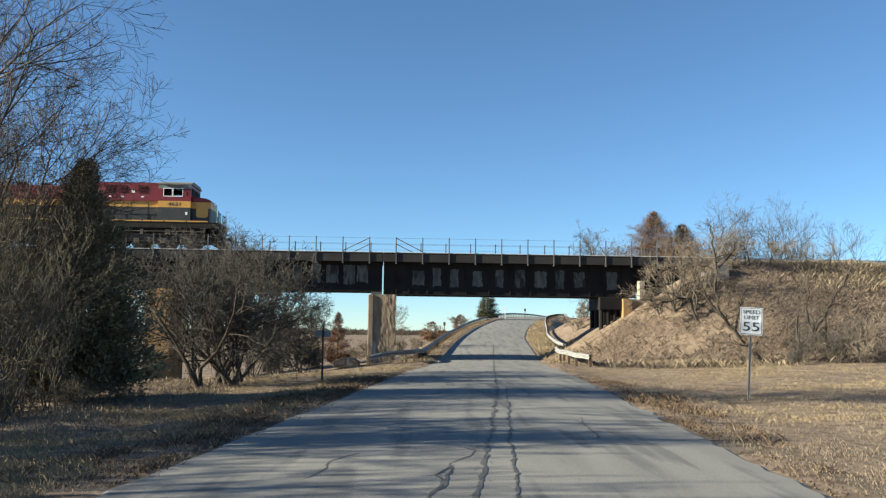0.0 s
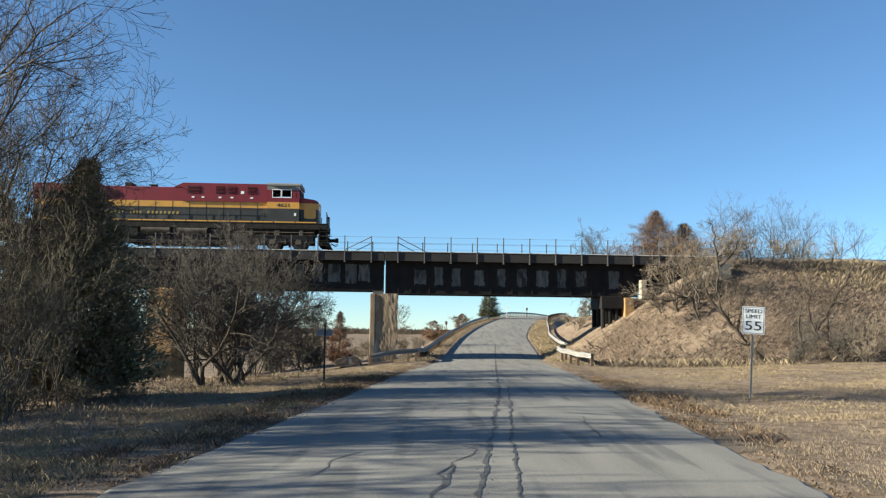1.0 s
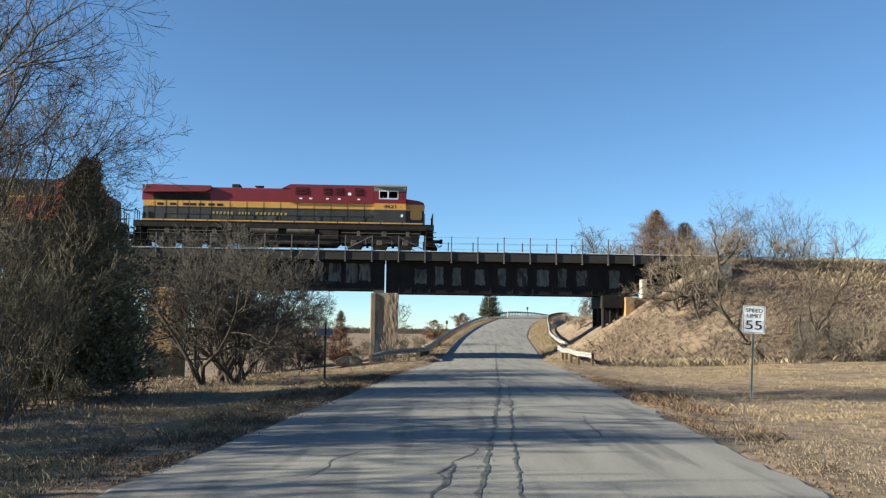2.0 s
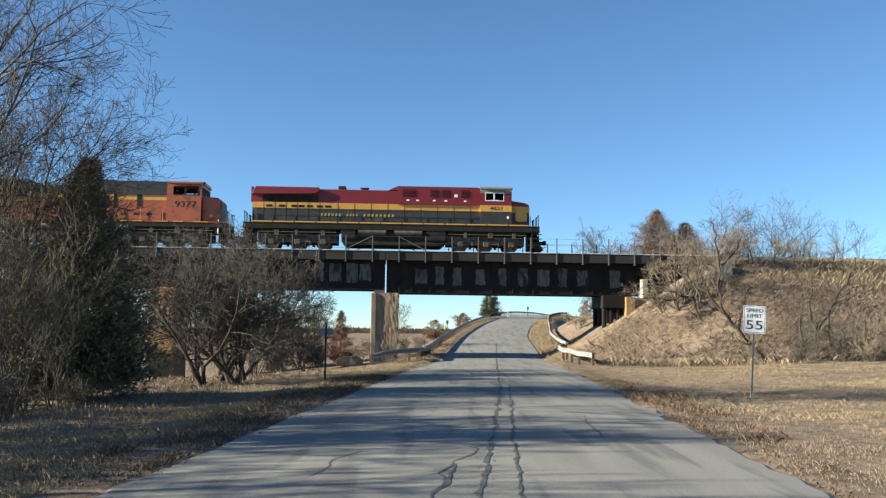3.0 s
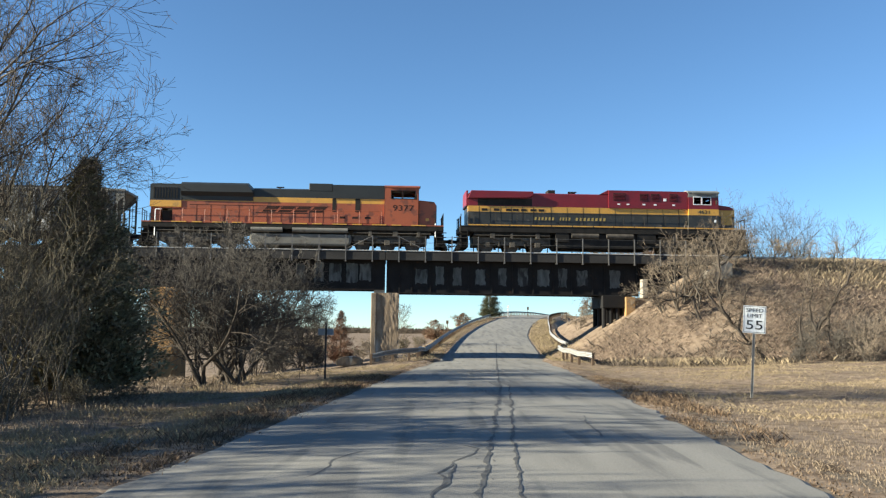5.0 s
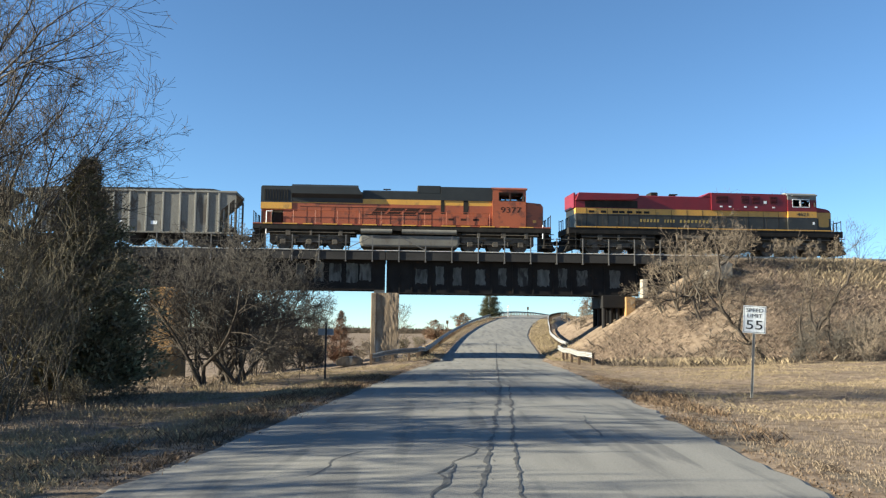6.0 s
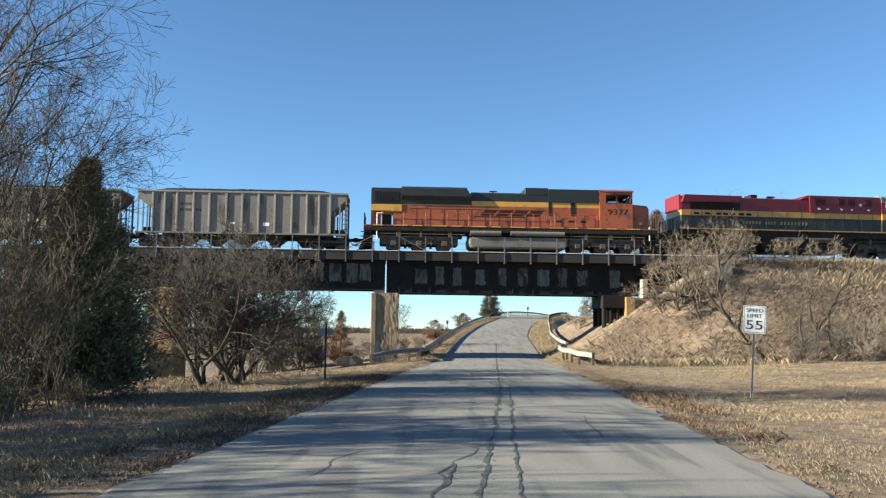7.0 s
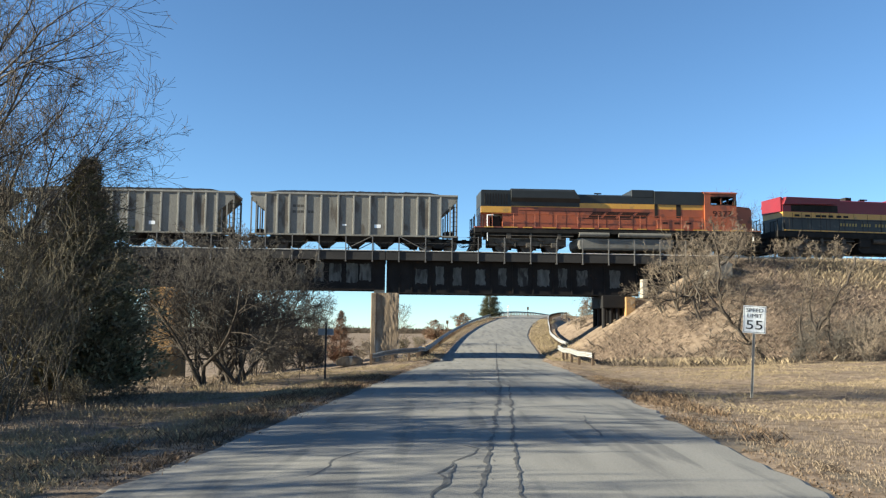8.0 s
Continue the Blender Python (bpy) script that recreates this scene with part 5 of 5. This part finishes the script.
def orange_locomotive():
    lo = thing("orange_locomotive", pose(0, 0, 0), "orange, yellow and dark green diesel locomotive coupled second", "locomotive")
    part("frame", boxes((-10.7, 10.8, -1.5, 1.5, 1.42, 1.78), bevel=0.02), "under", lo, "black underframe")
    part("walkway", boxes((-10.7, 10.8, -1.52, 1.52, 1.782, 1.86)), "orange", lo)
    for s in (-1, 1):
        for i in range(14):
            x = -10.0 + i * 1.42
            part("sill_stripe", boxes((x, x + (1.05 if i % 2 else 0.7), min(s * 1.52, s * 1.535), max(s * 1.52, s * 1.535), 1.79, 1.86)), "loco_yellow", lo, "worn yellow sill marks")
    W = 1.3
    layers(lo, "hood_wall", -8.0, 6.5, W, ((1.86, 3.36, "orange"), (3.36, 3.72, "loco_yellow"), (3.72, 4.22, "green_black")), "orange hood side with yellow and dark bands")
    layers(lo, "rear_hood", -10.2, -7.98, 1.36, ((2.9, 3.36, "loco_yellow"), (3.36, 4.5, "green_black")), "dark rear radiator housing")
    part("rear_base", boxes((-10.2, -9.5, -1.0, 1.0, 1.86, 2.9), (-8.6, -7.98, -1.28, 1.28, 1.86, 2.9)), "orange", lo)
    part("rear_equipment", boxes((-9.4, -8.7, -0.9, 0.9, 1.86, 2.7), bevel=0.05), "under", lo)
    part("rear_roof", boxes((-10.15, -7.95, -1.3, 1.3, 4.504, 4.58), bevel=0.02), "green_black", lo)
    for k in range(9):
        for s in (-1, 1):
            part("slat", boxes((-9.95 + k * 0.2, -9.87 + k * 0.2, min(s * 1.36, s * 1.39), max(s * 1.36, s * 1.39), 3.5, 4.3)), "under", lo)
    # flared radiators; the dark skirt below z 3.72 is intake plus painted-in shade
    bm = bmesh.new()
    for x0, x1, rows in ((-8.0, -2.9, ((-1.34, 3.42), (-1.36, 3.72), (-1.6, 4.0), (-1.6, 4.52), (-1.3, 4.7), (1.3, 4.7), (1.6, 4.52), (1.6, 4.0), (1.36, 3.72), (1.34, 3.42))),):
        a = [bm.verts.new((x0, y, z)) for y, z in rows]
        c = [bm.verts.new((x1 - (0.35 if z > 4.5 else 0), y, z)) for y, z in rows]
        fs = [bm.faces.new(a), bm.faces.new(c)]
        for i in range(len(rows)):
            fs.append(bm.faces.new((a[i], a[(i + 1) % len(rows)], c[(i + 1) % len(rows)], c[i])))
        bmesh.ops.recalc_face_normals(bm, faces=fs)
    part("radiator_flare", bm, "green_black", lo, "dark flared radiator housing")
    for x in (-6.9, -4.6):
        part("radiator_fan", rods([((x, 0, 4.7), (x, 0, 4.8))], 0.75, 24), "under", lo)
    roof_round(lo, "hood_roof", -2.9, 1.05, W, 4.22, 0.2, "green_black")
    part("air_filter_housing", boxes((1.05, 2.75, -1.25, 1.25, 4.22, 4.8), bevel=0.04), "green_black", lo)
    layers(lo, "equipment_housing", 2.76, 6.5, 1.36, ((3.72, 4.68, "green_black"),))
    roof_round(lo, "equipment_roof", 2.76, 6.5, 1.36, 4.68, 0.08, "green_black")
    for s in (-1, 1):
        y0, y1 = (min(s * W, s * (W + 0.014)), max(s * W, s * (W + 0.014)))
        for x0, x1 in ((2.75, 3.0), (4.4, 4.75)):
            part("dark_panel", boxes((x0, x1, y0, y1, 2.75, 3.72)), "under", lo)
        part("inertial_panel", boxes((2.9, 6.2, min(s * W, s * (W + 0.11)), max(s * W, s * (W + 0.11)), 1.9, 2.55), bevel=0.02), "orange", lo)
        for k in range(3):
            part("mark", boxes((3.3 + k * 0.9, 3.7 + k * 0.9, min(s * (W + 0.11), s * (W + 0.118)), max(s * (W + 0.11), s * (W + 0.118)), 2.25, 2.4)), "brown_letter", lo)
    seams(lo, (-6.9, -5.9, -4.9, -3.9, -2.9, -1.9, -0.9, 0.1, 1.1, 2.1), W + 0.001, 1.9, 3.1, "brown_letter")
    for s in (-1, 1):
        part("door_rail", boxes((-7.4, 2.6, min(s * (W + 0.001), s * (W + 0.012)), max(s * (W + 0.001), s * (W + 0.012)), 3.08, 3.11)), "brown_letter", lo)
    # the operator's slanted mark becomes plain bars
    bars(lo, "lettering_bar", -2.4, 2.1, 2.66, 3.07, -W - 0.008, 4, "brown_letter", "faded dark slanted bars", 0.4)
    part("lettering_line", boxes((-2.7, 1.0, -W - 0.008, -W - 0.001, 2.55, 2.62)), "brown_letter", lo)
    part("horn", rods([((-1.2, 0, 4.4), (-1.2, 0, 4.66)), ((-1.45, 0, 4.66), (-0.9, 0, 4.66))], 0.05, 8), "under", lo, "air horns on the roof")
    # cab and nose
    cab_shell(lo, 6.52, 8.95, 1.5, 1.86, 4.58, ((1.86, 3.42, "orange"), (3.42, 3.78, "orange")), ((7.0, 7.75, 3.78, 4.32), (7.86, 8.7, 3.78, 4.32)), "orange", 0.2)
    part("nose", prism(bmesh.new(), [(8.97, 1.86), (10.25, 1.86), (10.25, 3.42), (10.1, 3.62), (8.97, 3.72)], -1.2, 1.2, 0.06), "orange", lo, "orange nose")
    part("nose_front", boxes((10.26, 10.3, -1.0, 1.0, 1.95, 3.4)), "green_black", lo)
    part("windshield", boxes((8.97, 9.0, -1.2, -0.15, 3.78, 4.32), (8.97, 9.0, 0.15, 1.2, 3.78, 4.32)), "under", lo)
    part("mirror", boxes((8.75, 8.85, -1.78, -1.55, 3.7, 4.05)), "under", lo)
    part("antenna_box", boxes((8.7, 9.1, -1.2, -0.9, 4.62, 4.74)), "under", lo)
    part("label_plate", boxes((9.5, 9.75, -1.212, -1.202, 2.2, 2.4)), "loco_yellow", lo)
    writing("road_number", "9377", 0.58, pose(7.85, -1.506, 3.06, 90, 0, 0), "brown_letter", lo, 1.5)
    # tank with two air cylinders along its top
    part("fuel_tank", prism(bmesh.new(), [(-3.1, 1.12), (4.15, 1.12), (4.15, 0.5), (4.0, 0.3), (3.8, 0.24), (-2.75, 0.24), (-2.95, 0.3), (-3.1, 0.5)], -1.4, 1.4, 0.16), "tank", lo, "dusty grey fuel tank")
    for x0, x1 in ((-3.0, -0.75), (-0.05, 3.9)):
        for y in (-1.42, 1.42):
            part("air_tank", rods([((x0, y, 1.37), (x1, y, 1.37))], 0.18, 18), "tank", lo, "long grey air cylinder")
    loco_truck(-6.7, lo)
    loco_truck(6.75, lo)
    end_rails(10.72, 1, lo)
    end_rails(-10.62, -1, lo)
    part("grab_rail", rods([((10.2, -1.45, 1.0), (10.2, -1.45, 2.0))], 0.035, 6), "sign_white", lo, "white grab rail")
    part("grab_rail", rods([((-9.75, -1.45, 0.8), (-9.75, -1.45, 2.7)), ((-9.78, -1.45, 2.7), (-9.3, -1.45, 2.7))], 0.035, 6), "sign_white", lo, "white grab rail")
    side_rail(-9.4, 6.3, lo, 1.86, "orange")
    under_gear(lo, ((-9.7, -3.4), (4.3, 9.9)))
    return lo


def hopper_car():
    """A loaded five-gate open hopper with ribbed sides."""
    ca = thing("hopper_car", pose(0, 0, 0), "weathered grey ribbed open hopper car loaded with coal", "railway car", "hopper cars")
    W = 1.48
    ribs = (-6.33, -5.50, -4.64, -3.48, -2.36, -1.16, -0.04, 1.12, 2.28, 3.48, 4.55, 5.42, 6.22)
    for s in (-1, 1):
        y0, y1 = (min(s * W, s * (W - 0.03)), max(s * W, s * (W - 0.03)))
        bm = prism(bmesh.new(), [(-6.4, 1.05), (6.2, 1.05), (6.2, 2.55), (7.35, 3.55), (7.4, 4.0), (-7.4, 4.0), (-7.35, 3.45), (-6.4, 2.75)], y0, y1)
        side = part("side_sheet", bm, "car_grey", ca, "ribbed weathered grey side")
        yr0, yr1 = (min(s * W, s * (W + 0.075)), max(s * W, s * (W + 0.075)))
        for x in ribs:
            part("rib", prism(bmesh.new(), [(x - 0.07, 1.1), (x + 0.07, 1.1), (x + 0.07, 3.92), (x - 0.07, 3.92)], yr0, yr1, 0.02), "rib_grey", side)
        part("top_chord", boxes((-7.45, 7.45, yr0, yr1, 3.94, 4.08), bevel=0.02), "rib_grey", ca)
        part("side_sill", boxes((-7.45, 7.45, yr0, yr1, 0.98, 1.10), bevel=0.02), "car_grey", ca)
        for x in (-7.35, -7.0, -6.7, 6.55, 6.9, 7.35):
            part("end_post", boxes((x - 0.05, x + 0.05, y0, y1, 1.1, 2.5 + 1.2 * step(6.2, 7.4, abs(x)))), "car_grey", ca)
        part("ladder", rods([((7.42, s * W, 1.0), (7.42, s * W, 3.9)), ((7.1, s * W, 1.0), (7.1, s * W, 3.4))] + [((7.1, s * W, 1.1 + 0.35 * k), (7.42, s * W, 1.1 + 0.35 * k)) for k in range(7)], 0.02, 6), "under", ca)
        bars(side, "stencil_bar", -4.45, -3.6, 3.02, 3.2, s * W if s > 0 else -W - 0.006, 3, "stencil", "faded stencil bars")
        bars(side, "stencil_bar", -4.45, -3.6, 2.6, 2.78, s * W if s > 0 else -W - 0.006, 3, "stencil", "faded stencil bars")
        bars(side, "stencil_bar", -3.35, -2.9, 2.6, 2.78, s * W if s > 0 else -W - 0.006, 2, "stencil", "faded stencil bars")
        part("tag", boxes((-0.85, -0.55, min(s * W, s * (W + 0.008)), max(s * W, s * (W + 0.008)), 1.72, 1.84)), "sign_white", side)
        part("tag", boxes((1.45, 1.9, min(s * W, s * (W + 0.008)), max(s * W, s * (W + 0.008)), 1.6, 1.85)), "sign_white", side)
    for s in (-1, 1):
        bm = prism(bmesh.new(), [(s * 7.4, 4.0), (s * 7.35, 4.0), (s * 4.6, 1.2), (s * 4.6, 1.05), (s * 4.75, 1.05)] if s > 0 else [(s * 7.4, 4.0), (s * 4.75, 1.05), (s * 4.6, 1.05), (s * 4.6, 1.2), (s * 7.35, 4.0)], -W + 0.03, W - 0.03)
        part("slope_sheet", bm, "car_grey", ca)
        part("end_sill", boxes((min(s * 7.2, s * 7.5), max(s * 7.2, s * 7.5), -1.45, 1.45, 0.75, 1.1), bevel=0.02), "under", ca)
        part("end_chord", boxes((min(s * 7.32, s * 7.46), max(s * 7.32, s * 7.46), -W, W, 3.85, 4.02)), "car_grey", ca)
        part("brake_gear", boxes((min(s * 6.5, s * 7.2), max(s * 6.5, s * 7.2), -0.7, 0.5, 1.12, 1.5), bevel=0.05), "under", ca)
        coupler(s * 7.45, s, ca)
        # two-axle truck
        bm = bmesh.new()
        for y in (-1.05, 1.05):
            prism(bm, [(-1.15, 0.42), (-1.0, 0.62), (-0.45, 0.72), (0.45, 0.72), (1.0, 0.62), (1.15, 0.42), (0.5, 0.4), (0.3, 0.22), (-0.3, 0.22), (-0.5, 0.4)], y - 0.09, y + 0.09)
        box(bm, -0.25, 0.25, -1.1, 1.1, 0.45, 0.85)
        truck = part("truck", bm, "under", ca)
        for v in truck.data.vertices:
            v.co.x += s * 6.1
        for dx in (-0.9, 0.9):
            wheel_set(s * 6.1 + dx, 0.46, truck)
    part("centre_sill", boxes((-7.4, 7.4, -0.25, 0.25, 0.72, 1.0)), "under", ca)
    for x in (-4.3, -2.15, 0.0, 2.15, 4.3):
        bm = bmesh.new()
        top = [bm.verts.new((x + u, v, 1.05)) for u, v in ((-1.05, -1.3), (1.05, -1.3), (1.05, 1.3), (-1.05, 1.3))]
        low = [bm.verts.new((x + u, v, 0.36)) for u, v in ((-0.22, -1.0), (0.22, -1.0), (0.22, 1.0), (-0.22, 1.0))]
        fs = [bm.faces.new(top), bm.faces.new(low[::-1])] + [bm.faces.new((top[i], low[i], low[(i + 1) % 4], top[(i + 1) % 4])) for i in range(4)]
        bmesh.ops.recalc_face_normals(bm, faces=fs)
        part("discharge_chute", bm, "under", ca)
        part("gate", boxes((x - 0.28, x + 0.28, -1.05, 1.05, 0.3, 0.36)), "under", ca)
    # coal heap
    vs, fs = [], []
    nx, ny = 60, 11
    for j in range(ny):
        for i in range(nx):
            x, y = -7.0 + 14.0 * i / (nx - 1), -1.44 + 2.88 * j / (ny - 1)
            e = step(7.0, 5.2, abs(x)) * (1 - (y / 1.5) ** 2)
            vs.append((x, y, 3.88 + 0.52 * e ** 0.4 + 0.05 * noise.noise((x * 2.2, y * 2.2, 0)) + 0.03 * noise.noise((x * 7, y * 7, 0))))
    for j in range(ny - 1):
        for i in range(nx - 1):
            fs.append((j * nx + i, j * nx + i + 1, (j + 1) * nx + i + 1, (j + 1) * nx + i))
    coal = part("coal_load", (vs, fs), "coal", ca, "heaped black coal")
    return ca


def copy_car(ob):
    """A copy of the car whose wheel sets are noted for their turning."""
    c = copy_thing(ob, pose(0, 0, 0))
    known = {w[0].data: (w[1], w[2]) for w in WHEELS}
    for o in c.children_recursive:
        if o.data in known and not any(w[0] == o for w in WHEELS):
            WHEELS.append((o, *known[o.data]))
    return c


build_ground()
build_road()
build_bridge()
build_track()
build_road_furniture()
build_plants()
build_grass()
LEAD = red_locomotive()
SECOND = orange_locomotive()
CAR = hopper_car()
TRAIN = [(LEAD, 0.0), (SECOND, -22.55), (CAR, -41.87), (copy_car(CAR), -57.85), (copy_car(CAR), -73.83)]


def train_at(t):
    return -26.633 + 7.5242 * t + 0.0284 * t * t


def motions():
    for ob, back in TRAIN:
        rows = []
        for i in range(33):
            t = i * 0.25
            s = train_at(t) + back
            xf, yf, _ = track(s + 6.8)
            xb, yb, _ = track(s - 6.8)
            zf, zb = rail_z(s + 6.8), rail_z(s - 6.8)
            rows.append((t, pose((xf + xb) / 2, (yf + yb) / 2, (zf + zb) / 2, 0, -math.degrees(math.atan2(zf - zb, 13.6)), math.degrees(math.atan2(yf - yb, xf - xb)))))
        walk(ob, rows)
    for ob, x, r in WHEELS:
        walk(ob, [(i / 15, pose(x, 0, r, 0, math.degrees((train_at(i / 15) - train_at(0)) / r), 0)) for i in range(121)])


motions()
